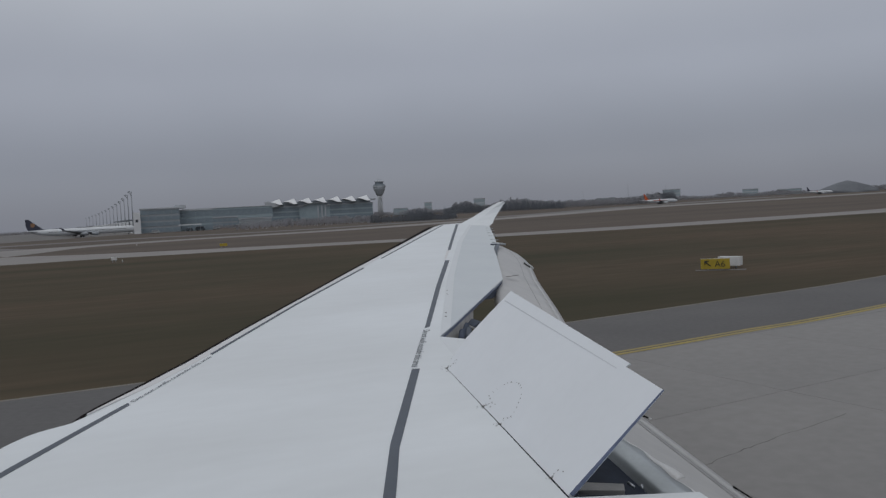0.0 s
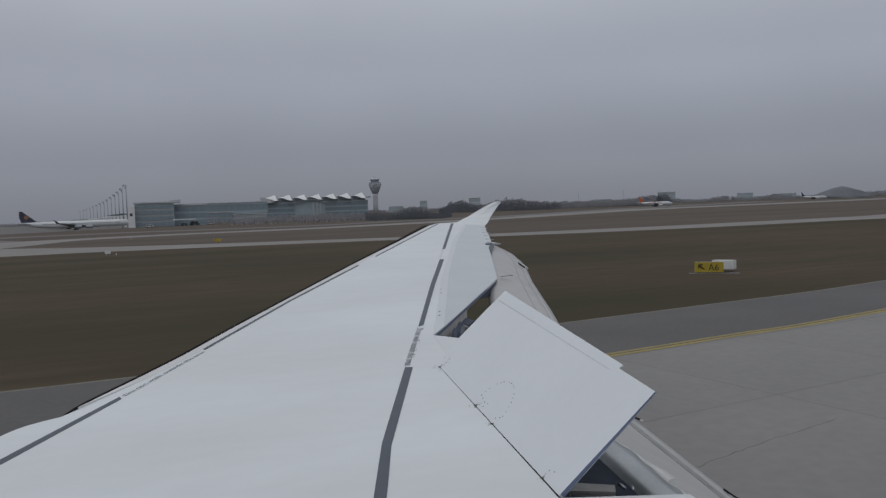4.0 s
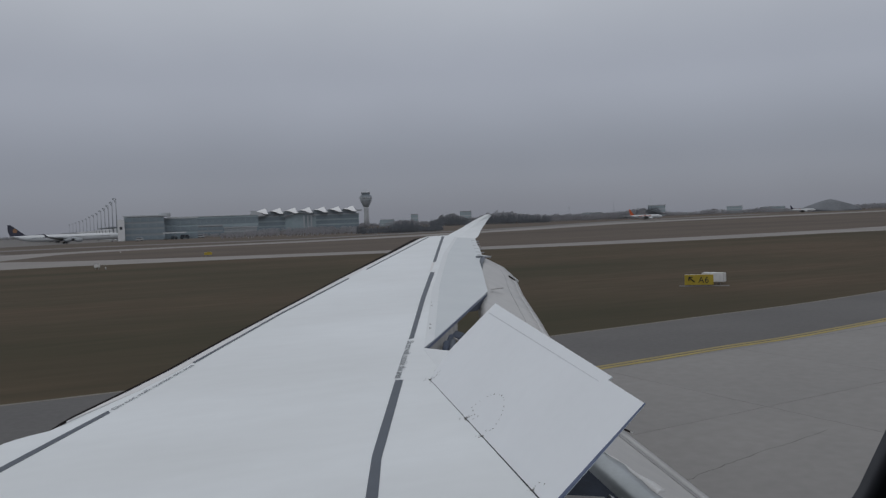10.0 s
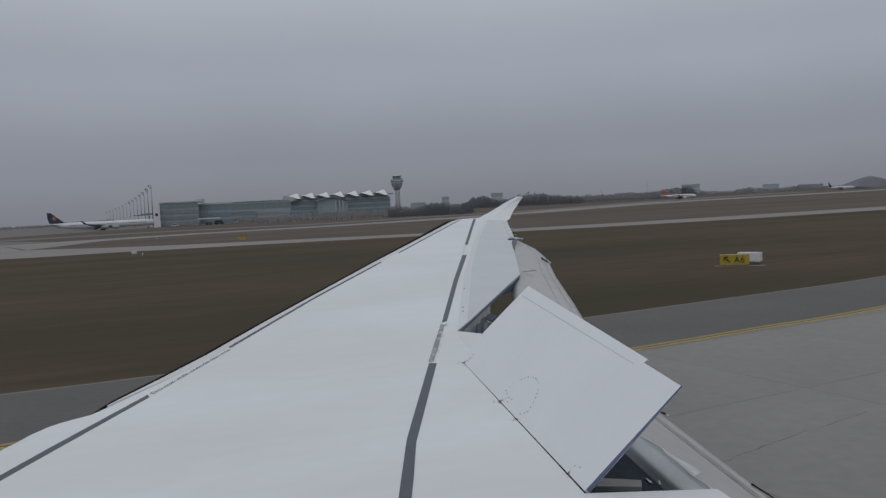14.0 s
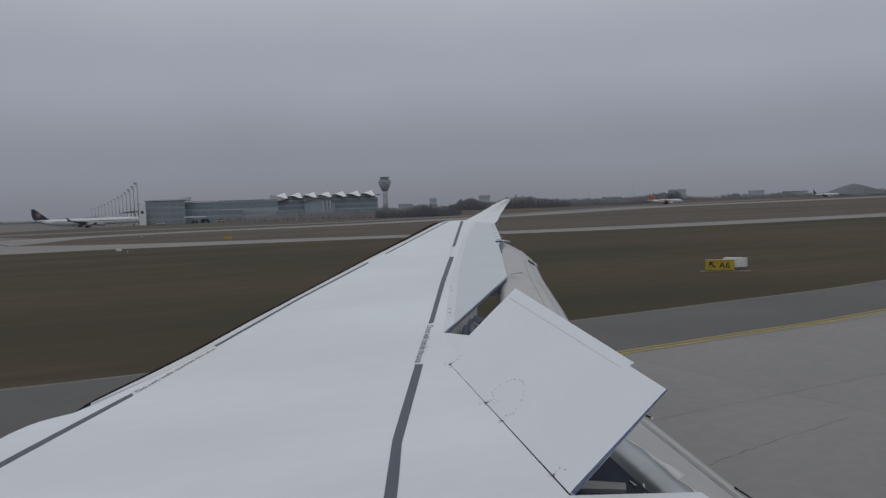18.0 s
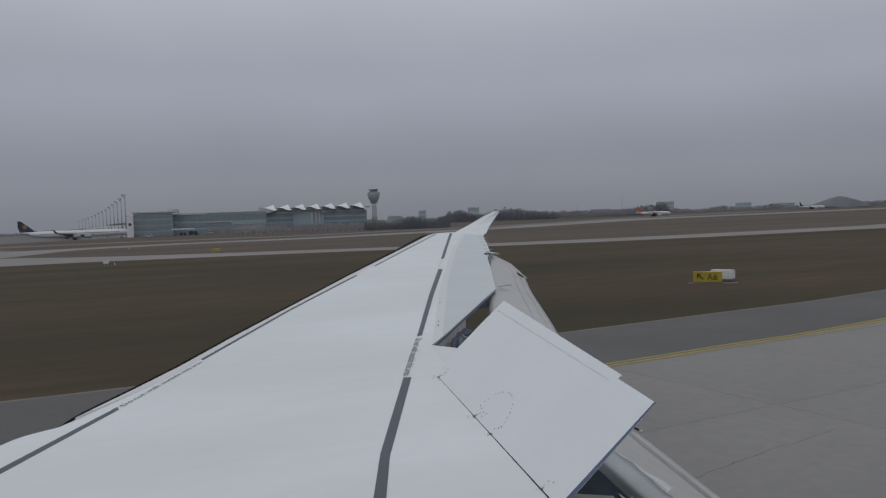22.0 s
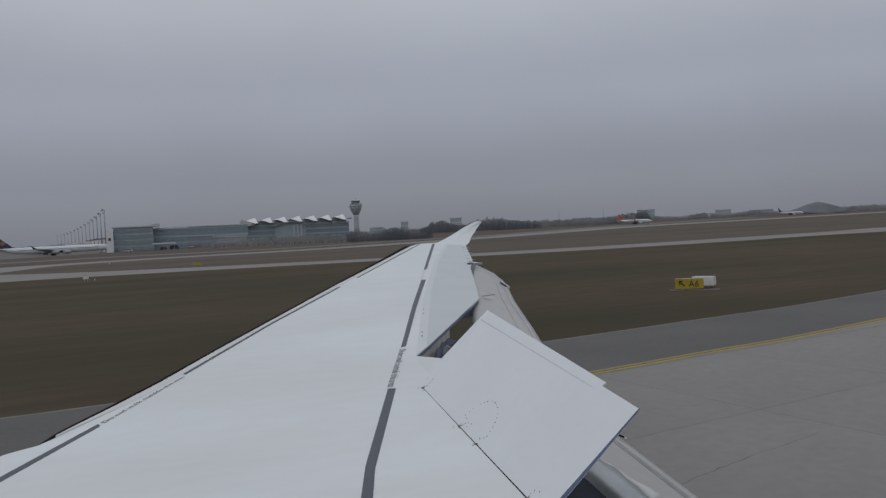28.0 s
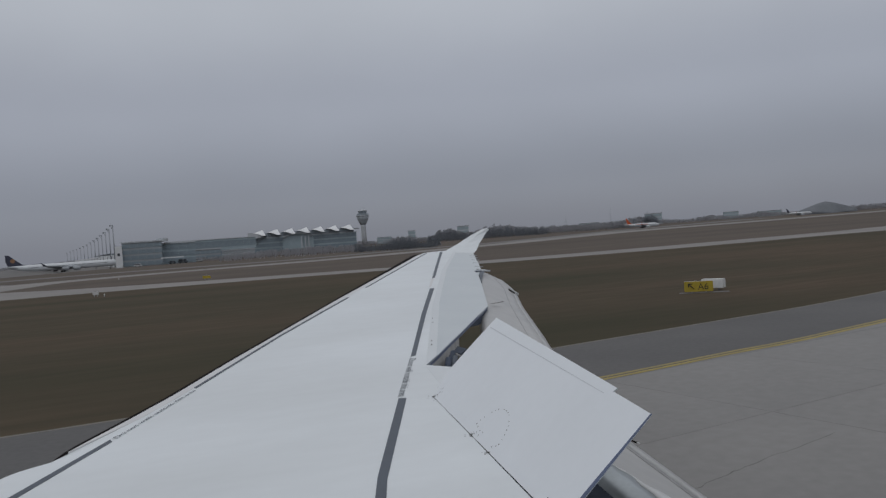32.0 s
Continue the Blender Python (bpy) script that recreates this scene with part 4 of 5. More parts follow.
# ---------------------------------------------------------------- airliners
def airliner(name, m, length, span, tailh, dia, engines, fin_mat, label, disc=None, belly=None, group=""):
    """An airliner on its wheels; nose along +x, origin on the ground under its middle."""
    t = thing(name, m, label, "airplane", group)
    r, zc, L = dia / 2, dia * 0.86, length / 2
    prof = [(0.05, L), (r * 0.45, L - dia * 0.22), (r * 0.78, L - dia * 0.7), (r * 0.97, L - dia * 1.25), (r, L - dia * 1.8), (r, -L + dia * 3.6), (r * 0.8, -L + dia * 2.0), (r * 0.42, -L + dia * 0.7), (r * 0.12, -L)]
    v, f, seg = [], [], 18
    for i, (rr, x) in enumerate(prof):
        lift = max(0, (r - rr)) * 0.75 if x < 0 else -max(0, r - rr) * 0.25
        v += [(x, rr * math.cos(2 * math.pi * k / seg), zc + lift + rr * math.sin(2 * math.pi * k / seg)) for k in range(seg)]
    for i in range(len(prof) - 1):
        f += [(i * seg + k, i * seg + (k + 1) % seg, (i + 1) * seg + (k + 1) % seg, (i + 1) * seg + k) for k in range(seg)]
    f += [tuple(range(seg)), tuple(range(len(v) - seg, len(v)))]
    mesh("fuselage", v, f, AIR_W, t, "", True)

    def plate(nm, pts, th, mt, lab=""):
        """A flat surface given by corner points, thickened along its own normal."""
        pts = [Vector(p) for p in pts]
        nrm = (pts[1] - pts[0]).cross(pts[2] - pts[0]).normalized() * th / 2
        q = [p + nrm for p in pts] + [p - nrm for p in pts]
        c = len(pts)
        return mesh(nm, q, [tuple(range(c)), tuple(range(c, 2 * c))] + [(i, (i + 1) % c, c + (i + 1) % c, c + i) for i in range(c)], mt, t, lab)

    for sg in (1, -1):
        plate("wing", [(L * 0.22, sg * r * 0.8, zc - r * 0.55), (-L * 0.16, sg * r * 0.8, zc - r * 0.6), (-L * 0.24, sg * span * 0.2, zc - r * 0.3), (-L * 0.40, sg * span / 2, zc + r * 0.35), (-L * 0.33, sg * span / 2, zc + r * 0.35)], 0.5, AIR_G)
        plate("winglet", [(-L * 0.34, sg * span / 2, zc + r * 0.35), (-L * 0.40, sg * span / 2, zc + r * 0.35), (-L * 0.44, sg * (span / 2 + 0.8), zc + r * 0.35 + 2.2), (-L * 0.42, sg * (span / 2 + 0.8), zc + r * 0.35 + 2.2)], 0.2, fin_mat if disc else AIR_O)
        plate("tailplane", [(-L * 0.80, sg * r * 0.3, zc + r * 0.5), (-L * 0.94, sg * r * 0.3, zc + r * 0.5), (-L * 1.0, sg * span * 0.16, zc + r * 0.7), (-L * 0.95, sg * span * 0.16, zc + r * 0.7)], 0.3, AIR_W)
        for e in range(engines // 2):
            y = sg * span * (0.17 + 0.14 * e)
            x = L * (0.17 - 0.20 * e)
            lathe("engine", [(dia * 0.16, -dia * 0.5), (dia * 0.25, -dia * 0.1), (dia * 0.27, dia * 0.3), (dia * 0.23, dia * 0.5)], AIR_G if disc else AIR_W, t, "grey engine nacelle", 12, True, "x", (x, y, zc - r * 0.85 + 0.25 * e))
        for dx in (-0.9, 0.9):
            lathe("wheel", [(0.62, -0.28), (0.62, 0.28)], TYRE, t, "black tyre", 10, False, "z", (0, 0, 0)).matrix_local = pose(-L * 0.05 + dx, sg * dia * 0.85, 0.62, 90, 0, 0)
        rod("gear_leg", (-L * 0.05, sg * dia * 0.85, 0.6), (-L * 0.05, sg * dia * 0.8, zc - r * 0.4), 0.2, STEEL, t)
        box("cabin_windows", -L * 0.62, L * 0.74, sg * r * 0.985 - 0.03, sg * r * 0.985 + 0.03, zc + r * 0.12, zc + r * 0.22, AIR_D, t, "row of dark cabin windows")
    box("windscreen", L - dia * 0.62, L - dia * 0.50, -r * 0.5, r * 0.5, zc + r * 0.20, zc + r * 0.42, AIR_D, t, "dark cockpit windows")
    rod("nose_gear", (L * 0.78, 0, 0.3), (L * 0.78, 0, zc - r * 0.8), 0.15, STEEL, t)
    lathe("wheel", [(0.45, -0.25), (0.45, 0.25)], TYRE, t, "black tyre", 10, False).matrix_local = pose(L * 0.78, 0, 0.45, 90, 0, 0)
    plate("tail_fin", [(-L * 0.60, 0, zc + r * 0.9), (-L * 0.93, 0, zc + r * 0.75), (-L * 1.01, 0, tailh), (-L * 0.95, 0, tailh), (-L * 0.72, 0, zc + r * 1.12)], 0.45, fin_mat, "coloured tail fin")
    if disc:
        d = lathe("tail_disc", [(1.5, -0.30), (1.5, 0.30)], disc, t, "amber disc on the tail", 18, False)
        d.matrix_local = pose(-L * 0.885, 0, zc + r + (tailh - zc - r) * 0.45, 90, 0, 0)
    if belly:
        box("title_band", -L * 0.45, L * 0.30, -r * 1.012, r * 1.012, zc + r * 0.28, zc + r * 0.52, belly, t, "orange lettering band on the fuselage")
    return t


def P(bearing, d, z=0.0):
    """A place at a bearing, in degrees to the right of straight ahead, and a distance."""
    bearing += 0.14
    return (math.sin(radians(bearing)) * d, math.cos(radians(bearing)) * d, z)


PIER = Vector((-0.438, 0.899, 0))           # the pier runs away along this line
STANDS = Vector((-0.471, 0.882, 0))         # and so do the stands beside it
first = None
for s in (0, 104, 215, 330, 450, 575, 700):
    base = Vector(P(-24.85, 640)) + STANDS * s
    m = Matrix.Translation(base) @ pose(0, 0, 0, 0, 0, 27 + 0.5 * (s % 3))
    if first is None:
        first = airliner("airliner", m, 76, 62, 14.4, 5.0, 4, AIR_B, "white four-engined airliner with dark blue tail parked at the pier", AIR_Y, None, "airliners at the pier")
    else:
        copy_thing(first, m)
airliner("airliner", Matrix.Translation(P(14.55, 900)) @ pose(0, 0, 0, 0, 0, 6), 37.6, 34, 11.8, 4.0, 2, AIR_O, "white airliner with orange tail taxiing on the distant taxiway", None, AIR_O)
airliner("airliner", Matrix.Translation(P(24.55, 1400)) @ pose(0, 0, 0, 0, 0, -14), 38, 34, 11.8, 4.0, 2, AIR_B, "distant white airliner with dark tail", None, None)

# ---------------------------------------------------------------- control tower
tower = thing("control_tower", Matrix.Translation(P(-5.13, 1750)), "pale concrete control tower with flared dark glass cab", "control tower")
lathe("shaft", [(6.4, 0), (5.6, 20), (5.2, 38), (5.6, 44)], CONCRETE_T, tower, "", 20)
lathe("flare", [(5.6, 44), (8.5, 49), (12.0, 57), (13.6, 63.5)], CLAD_G, tower, "grey flared collar", 20)
lathe("gallery", [(14.4, 63.5), (14.4, 65.2)], CLAD, tower, "pale gallery ring", 20, False)
lathe("office_ring", [(13.2, 65), (12.6, 69)], TOWER_GLASS, tower, "dark glazed ring", 20, False)
lathe("cab", [(8.2, 69), (9.8, 74.5)], TOWER_GLASS, tower, "dark glass control cab", 16, False)
lathe("roof", [(10.4, 74.5), (10.4, 75.6), (5.0, 77)], CLAD, tower, "pale cab roof", 16, False)
for dx in (-3, 0, 3.5):
    rod("antenna", (dx, 0, 76.5), (dx, 0, 82), 0.2, STEEL, tower, "thin roof antenna", 5)

# ---------------------------------------------------------------- terminal head building with stripes of glazing
def building(name, m, length, depth, height, storeys, wall, glass, label, bay=6.0, roof=None, category="building"):
    """A block with storey bands, window bays, a plinth and a roof edge. Front towards -y."""
    b = thing(name, m, label, category)
    box("wall", 0, length, 0, depth, 0, height, wall, b)
    box("roof", -0.8, length + 0.8, -0.8, depth + 0.8, height, height + 0.9, roof or CLAD, b, "flat roof edge")
    hs = height / storeys
    nb = max(2, int(length / bay))
    wgt = None
    for s in range(storeys):
        for k in range(nb):
            x0 = length * k / nb
            if wgt is None:
                wgt = box("window", 0.12, length / nb - 0.12, -0.25, 0.05, hs * 0.12, hs * 0.80, glass, b)
                wgt.location = (x0, 0, s * hs)
            else:
                o2 = wgt.copy()
                scene.collection.objects.link(o2)
                o2.location = (x0, 0, s * hs)
    return b


building("terminal_building", Matrix.Translation(P(-21.40, 640)) @ pose(0, 0, 0, 0, 0, 21), 28, 20, 17.8, 4, CLAD_G, GLASS_D, "grey terminal head building with bands of dark glazing", 5.5)
pyl = box("corner_pylon", 0, 4.8, 0, 12, 0, 15.8, MEMB, None)
pyl.matrix_world = Matrix.Translation(P(-21.84, 634)) @ pose(0, 0, 0, 0, 0, 21)
tagged(pyl, "white square pylon at the terminal corner", "pylon")
box("emblem_plate", 1.4, 3.2, -0.12, -0.02, 8.6, 10.6, AIR_D, pyl, "small dark plate")
hut = box("roof_plant", 24.5, 33, 3, 12, 17.5, 20.2, CLAD, None, "", 0.2)
hut.matrix_world = Matrix.Translation(P(-21.40, 641)) @ pose(0, 0, 0, 0, 0, 21)
tagged(hut, "pale plant room on the terminal roof", "roof plant")
building("terminal_wing", Matrix.Translation(P(-18.95, 652)) @ pose(0, 0, 0, 0, 0, 19), 25, 30, 15.6, 3, GLASS, GLASS_D, "teal glass terminal block beside the head building", 6)
cano = thing("canopy", Matrix.Translation(P(-19.0, 615)) @ pose(0, 0, 0, 0, 0, 19), "white flat canopy on posts before the terminal", "canopy")
box("roof", 0, 16, -3, 3, 4.6, 5.3, MEMB, cano)
for x in (1, 8, 15):
    rod("post", (x, -2.5, 0), (x, -2.5, 4.6), 0.16, STEEL, cano)
building("terminal_hall", Matrix.Translation(P(-13.05, 1500)) @ pose(0, 0, 0, 0, 0, 9), 193, 60, 27, 3, GLASS, GLASS_D, "long teal glass terminal hall under a white tent roof", 9)
# tent roof: row of white membrane fins over grey vaults
tent = thing("tent_roof", Matrix.Translation(P(-13.1, 1496)) @ pose(0, 0, 0, 0, 0, 9), "row of white membrane roof peaks above the terminal hall", "roof")
FIN = [(-14, 36.6), (-7, 38.0), (-1, 40.2), (3, 41.4), (4.5, 41.0), (5.6, 38.0), (8.0, 34.0), (10.5, 31.2), (4, 31.0), (0, 32.6), (-3.5, 34.2), (-8, 35.6)]
VAULT = [(-17, 28)] + [(-17 + 27 * i / 10, 32.5 + 5.2 * math.sin(math.pi * (0.15 + 0.7 * i / 10))) for i in range(11)] + [(10, 28)]
for k in range(7):
    for nm, prof, lean, deep, mt, lab in (("membrane_peak", FIN, 1.7, 5, MEMB, "white sloping membrane"), ("roof_vault", VAULT, 0.0, 40, TOWER_GLASS, "grey arched roof vault")):
        if k == 0:
            c = len(prof)
            o2 = mesh(nm, [(x, 6 - (14 if lean else 0) + lean * (z - 33), z) for x, z in prof] + [(x, 6 + deep + lean * (z - 33), z - 0.4) for x, z in prof], [tuple(range(c)), tuple(range(c, 2 * c))] + [(i, (i + 1) % c, c + (i + 1) % c, c + i) for i in range(c)], mt, tent, lab)
            FIN_OB = o2 if nm == "membrane_peak" else FIN_OB
            VAULT_OB = o2 if nm == "roof_vault" else None
        else:
            o2 = (FIN_OB if nm == "membrane_peak" else VAULT_OB).copy()
            scene.collection.objects.link(o2)
        o2.location = (20 + 26.6 * k, 0, 0)
ARC = [(87 + 28 * (i / 7 - 1), 23.5 + 7.5 * math.sin(math.pi * i / 14)) for i in range(15)]
ARCH = ARC + [(115, 0), (59, 0)]
c = len(ARCH)
mesh("portal", [(x, -4, z) for x, z in ARCH] + [(x, 5, z) for x, z in ARCH], [tuple(range(c)), tuple(range(c, 2 * c))] + [(i, (i + 1) % c, c + (i + 1) % c, c + i) for i in range(c)], GLASS, tent, "teal glazed entrance front")
CROWN = [(x, z + 0.1) for x, z in ARC] + [(x, z + 2.0) for x, z in reversed(ARC)]
c = len(CROWN)
mesh("portal_roof", [(x, -9, z) for x, z in CROWN] + [(x, 5, z) for x, z in CROWN], [tuple(range(c)), tuple(range(c, 2 * c))] + [(i, (i + 1) % c, c + (i + 1) % c, c + i) for i in range(c)], STEEL, tent, "thin dark arched roof")
for x in (92, 99, 105):
    box("portal_column", x, x + 2.2, -8, -6, 0, 26, CLAD, tent, "pale entrance column")
SAIL = [(-2, 37.5), (3, 38.0), (9, 36.8), (16, 34.0), (22, 31.0), (27, 28.5), (18, 28.0), (10, 26.5), (2, 24.0), (-2, 22.5)]
c = len(SAIL)
mesh("gable_sail", [(x, -6, z) for x, z in SAIL] + [(x, 30, z) for x, z in SAIL], [tuple(range(c)), tuple(range(c, 2 * c))] + [(i, (i + 1) % c, c + (i + 1) % c, c + i) for i in range(c)], CLAD, tent, "pale curved gable sail")
box("gable", -2, 2, 0, 40, 0, 24, CLAD_G, tent, "grey gable wall")
box("eave", 176, 200, 2, 40, 32.5, 34.2, CLAD_G, tent, "thin projecting roof edge")
building("hangar", Matrix.Translation(P(-18.7, 1200)) @ pose(0, 0, 0, 0, 0, 16), 126, 60, 25.4, 2, GLASS, GLASS_D, "long low teal hangar building", 9)
building("service_building", Matrix.Translation(P(-17.1, 860)) @ pose(0, 0, 0, 0, 0, 16), 30, 14, 10.2, 2, CLAD_G, GLASS_D, "low grey apron service building", 5)
building("service_building", Matrix.Translation(P(-15.0, 880)) @ pose(0, 0, 0, 0, 0, 14), 34, 12, 7.6, 2, CLAD, CLAD_G, "low pale grey apron service building", 6)

# ---------------------------------------------------------------- pier with boarding bridge blocks, and light masts
pier = thing("pier", Matrix.Translation(P(-21.3, 770)) @ pose(0, 0, 0, 0, 0, math.degrees(math.atan2(PIER.y, PIER.x))), "long grey airport pier with white gate blocks", "pier")
box("wall", 0, 1050, -20, -2, 4.5, 9, GLASS_D, pier)
box("roof", 185, 255, -16, 2, 12.6, 13.4, STEEL, pier, "thin dark pier canopy")
box("roof", 310, 430, -16, 2, 12.6, 13.4, STEEL, pier, "thin dark pier canopy")
for k in range(19):
    parts = (("gate_block", 0, 9, 0, 10, 0, 10.5, MEMB), ("gate_opening", 11, 22, -1.8, 5, 3, 9.5, AIR_D), ("gate_plate", 3, 6, 10.02, 10.3, 7, 9.5, AIR_B))
    for nm, x0, x1, y0, y1, z0, z1, mt in parts:
        if k == 0:
            box(nm, x0, x1, y0, y1, z0, z1, mt, pier)
        else:
            o2 = bpy.data.objects[nm].copy()
            scene.collection.objects.link(o2)
            o2.location = (54 * k, 0, 0)

mast0 = None
for k in range(14):
    b0 = -21.87 - 0.245 * k + 0.002 * k * k
    m = Matrix.Translation(P(b0, 733 + 78 * k + 4.2 * k * k))
    if mast0 is None:
        mast0 = thing("light_mast", m, "tall grey apron floodlight mast beside the pier", "light mast", "apron masts")
        rod("pole", (0, 0, 0), (0, 0, 34.5), 0.6, STEEL, mast0, "", 8, 0.36)
        rod("arm", (0, 0, 31.5), (-1.9, 0, 34.6), 0.22, STEEL, mast0, "forked arm", 6)
        rod("arm", (-1.9, 0, 34.6), (-0.3, 0, 33.4), 0.15, STEEL, mast0, "forked arm", 6)
        for x, z in ((-2.4, 34.5), (-1.4, 34.9), (0.0, 34.4)):
            box("floodlight", x - 0.35, x + 0.35, -0.5, 0.3, z, z + 1.3, CLAD_G, mast0, "grey floodlight head", 0.1)
        box("ladder_box", -0.7, 0.7, -0.9, -0.5, 0.5, 4, CLAD_G, mast0)
    else:
        copy_thing(mast0, m)

# ---------------------------------------------------------------- chimneys and far buildings
ch0 = None
for b0 in (-5.95, -6.2, -6.45, -6.7):
    m = Matrix.Translation(P(b0, 1900))
    if ch0 is None:
        ch0 = thing("chimney", m, "ochre banded power-station chimney", "chimney", "chimneys")
        lathe("flue", [(2.0, 0), (1.7, 26)], STACK, ch0, "", 10)
        lathe("band", [(2.1, 18), (2.1, 20)], CLAD, ch0, "pale band", 10, False)
    else:
        copy_thing(ch0, m)
for b0, d, ln, h, st in ((-1.97, 1800, 16, 24.5, 3), (1.55, 1700, 24, 26, 3), (14.7, 2050, 42, 27, 3), (19.85, 2300, 40, 19, 3), (10.2, 2100, 50, 15, 3), (-4.2, 1700, 30, 14, 3), (22.0, 2300, 60, 14, 3)):
    building("distant_building", Matrix.Translation(P(b0, d)) @ pose(0, 0, 0, 0, 0, -b0), ln, 18, h, st, CLAD, GLASS, "distant grey building beyond the trees", 7)
for b0, d, h in ((12.4, 1800, 44), (14.9, 1800, 38), (9.3, 1800, 34)):
    mm = thing("radio_mast", Matrix.Translation(P(b0, d)), "thin distant lattice mast", "mast")
    rod("pole", (0, 0, 0), (0, 0, h), 0.4, STEEL, mm, "", 5, 0.12)
    rod("stay", (-9, 0, 0), (0, 0, h * 0.8), 0.08, STEEL, mm, "", 4)

# ---------------------------------------------------------------- mound, woods
mound = bmesh.new()
bmesh.ops.create_icosphere(mound, subdivisions=4, radius=1)
for w in mound.verts:
    w.co += w.co.normalized() * 0.10 * noise.noise(w.co * 2.5)
    rr = math.hypot(w.co.x, w.co.y)
    w.co = Vector((w.co.x * 50, w.co.y * 46, (13 * max(1.0 - rr, 0.0) ** 0.8 + 8 * max(w.co.z, 0.0)) if w.co.z > 0.0 else -1.5))
mo = part("earth_mound", mound, EARTH, None, "", True)
mo.matrix_world = Matrix.Translation(P(26.15, 1540, -0.5))
tagged(mo, "grey-green overgrown earth mound on the far side of the airfield", "mound")


def woods(name, rows, material, label, seed, dens, hmin, hmax, pointed=False):
    """Far tree belts: each tree a thin trunk and many small ragged leaf clumps, all in one mesh."""
    rng = random.Random(seed)
    v, f = [], []
    for b0, b1, d0, d1, tall in rows:
        for _ in range(int((b1 - b0) * 24.7 * dens)):
            ang, d = rng.uniform(b0, b1), rng.uniform(d0, d1)
            x, y, _z = P(ang, d)
            h = rng.uniform(hmin, hmax) * tall * (0.75 + 0.5 * (0.5 + 0.5 * math.sin(ang * 1.11 + math.sin(ang * 0.32) * 3)))
            w = h * rng.uniform(0.28, 0.42)
            b = len(v)
            v += [(x - 0.25, y, 0), (x + 0.25, y, 0), (x, y + 0.25, 0), (x, y, h * 0.9)]
            f += [(b, b + 1, b + 3), (b + 1, b + 2, b + 3), (b + 2, b, b + 3)]
            for _c in range(26):                      # ragged lumps of twigs
                zz = rng.uniform(0.18, 0.95)
                rad = w * (1.02 - zz) * 0.8 if pointed else w * (1.1 - abs(zz - 0.45) * 1.5)
                cx, cy, cz = x + rng.uniform(-rad, rad), y + rng.uniform(-rad, rad), h * zz
                s = h * rng.uniform(0.035, 0.085) * (1.35 - 0.8 * zz if pointed else 1)
                b = len(v)
                v += [(cx + rng.uniform(-0.3, 0.3) * s, cy, cz + s * rng.uniform(0.6, 1.3)), (cx, cy, cz - s * 0.8)]
                for k in range(5):
                    a, q = 2 * math.pi * (k + rng.uniform(-0.3, 0.3)) / 5, s * rng.uniform(0.6, 1.25)
                    v.append((cx + q * math.cos(a), cy + q * math.sin(a), cz + rng.uniform(-0.35, 0.35) * s))
                for k in range(5):
                    f += [(b, b + 2 + k, b + 2 + (k + 1) % 5), (b + 1, b + 2 + (k + 1) % 5, b + 2 + k)]
    me = bpy.data.meshes.new(name)
    me.from_pydata(v, [], f)
    me.materials.append(material)
    return tagged(new(name, me), label, "trees", kind="stuff")


woods("tree_belt", [(-14, 1, 1650, 1900, 0.7), (0, 14.5, 1150, 1450, 0.92), (14, 30, 1900, 2300, 0.66), (-34, -22, 1900, 2300, 0.6)], BARK, "distant belt of bare winter trees, paled for haze", 5, 2.4, 9, 17)
woods("conifer_belt", [(-5.9, 0.2, 480, 570, 0.40), (-0.6, 8, 1000, 1150, 0.8), (12.5, 15.5, 1240, 1400, 1.0)], CONIFER, "distant evergreen trees and scrub, paled for haze", 7, 1.6, 9, 16, True)
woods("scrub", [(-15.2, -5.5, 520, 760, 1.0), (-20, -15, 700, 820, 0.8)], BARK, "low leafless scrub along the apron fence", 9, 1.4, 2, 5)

# ---------------------------------------------------------------- signs and small airfield things
def sign_board(m, w, h, d, front, back, label, legs=4, foot=0.35):
    s = thing("airfield_sign", m, label, "sign", "airfield signs")
    box("face", -w / 2, w / 2, -d / 2, -d / 2 + 0.04, foot, foot + h, front, s, "", 0.01)
    box("housing", -w / 2, w / 2, -d / 2 + 0.042, d / 2, foot, foot + h, back, s, "", 0.03)
    for k in range(legs):
        x = -w / 2 + w * (k + 0.5) / legs
        box("leg", x - 0.05, x + 0.05, -0.05, 0.05, 0.0, foot + 0.01, STEEL, s)
    return s


sign_board(Matrix.Translation((-56.9, 133.6, 0)) @ pose(0, 0, 0, 0, 0, 20), 0.9, 0.5, 0.35, SIGN_W, SIGN_W, "small white airfield sign in the grass", 2)
for x, y, w, turn, lab in ((-92, 104.5, 2.6, 30, "long white back of an airfield guidance sign in the grass"), (-143, 68, 3.2, 25, "long white back of an airfield guidance sign in the grass"), (-88, 117.4, 1.2, 20, "small white airfield sign in the grass"), (-146.1, 70.1, 3.0, 40, "long white back of an airfield guidance sign in the grass")):
    sign_board(Matrix.Translation((x, y, 0)) @ pose(0, 0, 0, 0, 0, turn), w, 0.6, 0.35, SIGN_W, SIGN_W, lab, 3)
for x, y, w in ((-51.8, 180.6, 1.7), (-175.8, 97.2, 1.7), (-236.2, 120.7, 1.7), (-177, 101.4, 0.9)):
    sign_board(Matrix.Translation((x, y, 0)) @ pose(0, 0, 0, 0, 0, 16), w, 0.6, 0.3, SIGN_Y, SIGN_W, "yellow taxiway guidance sign in the grass", 2)

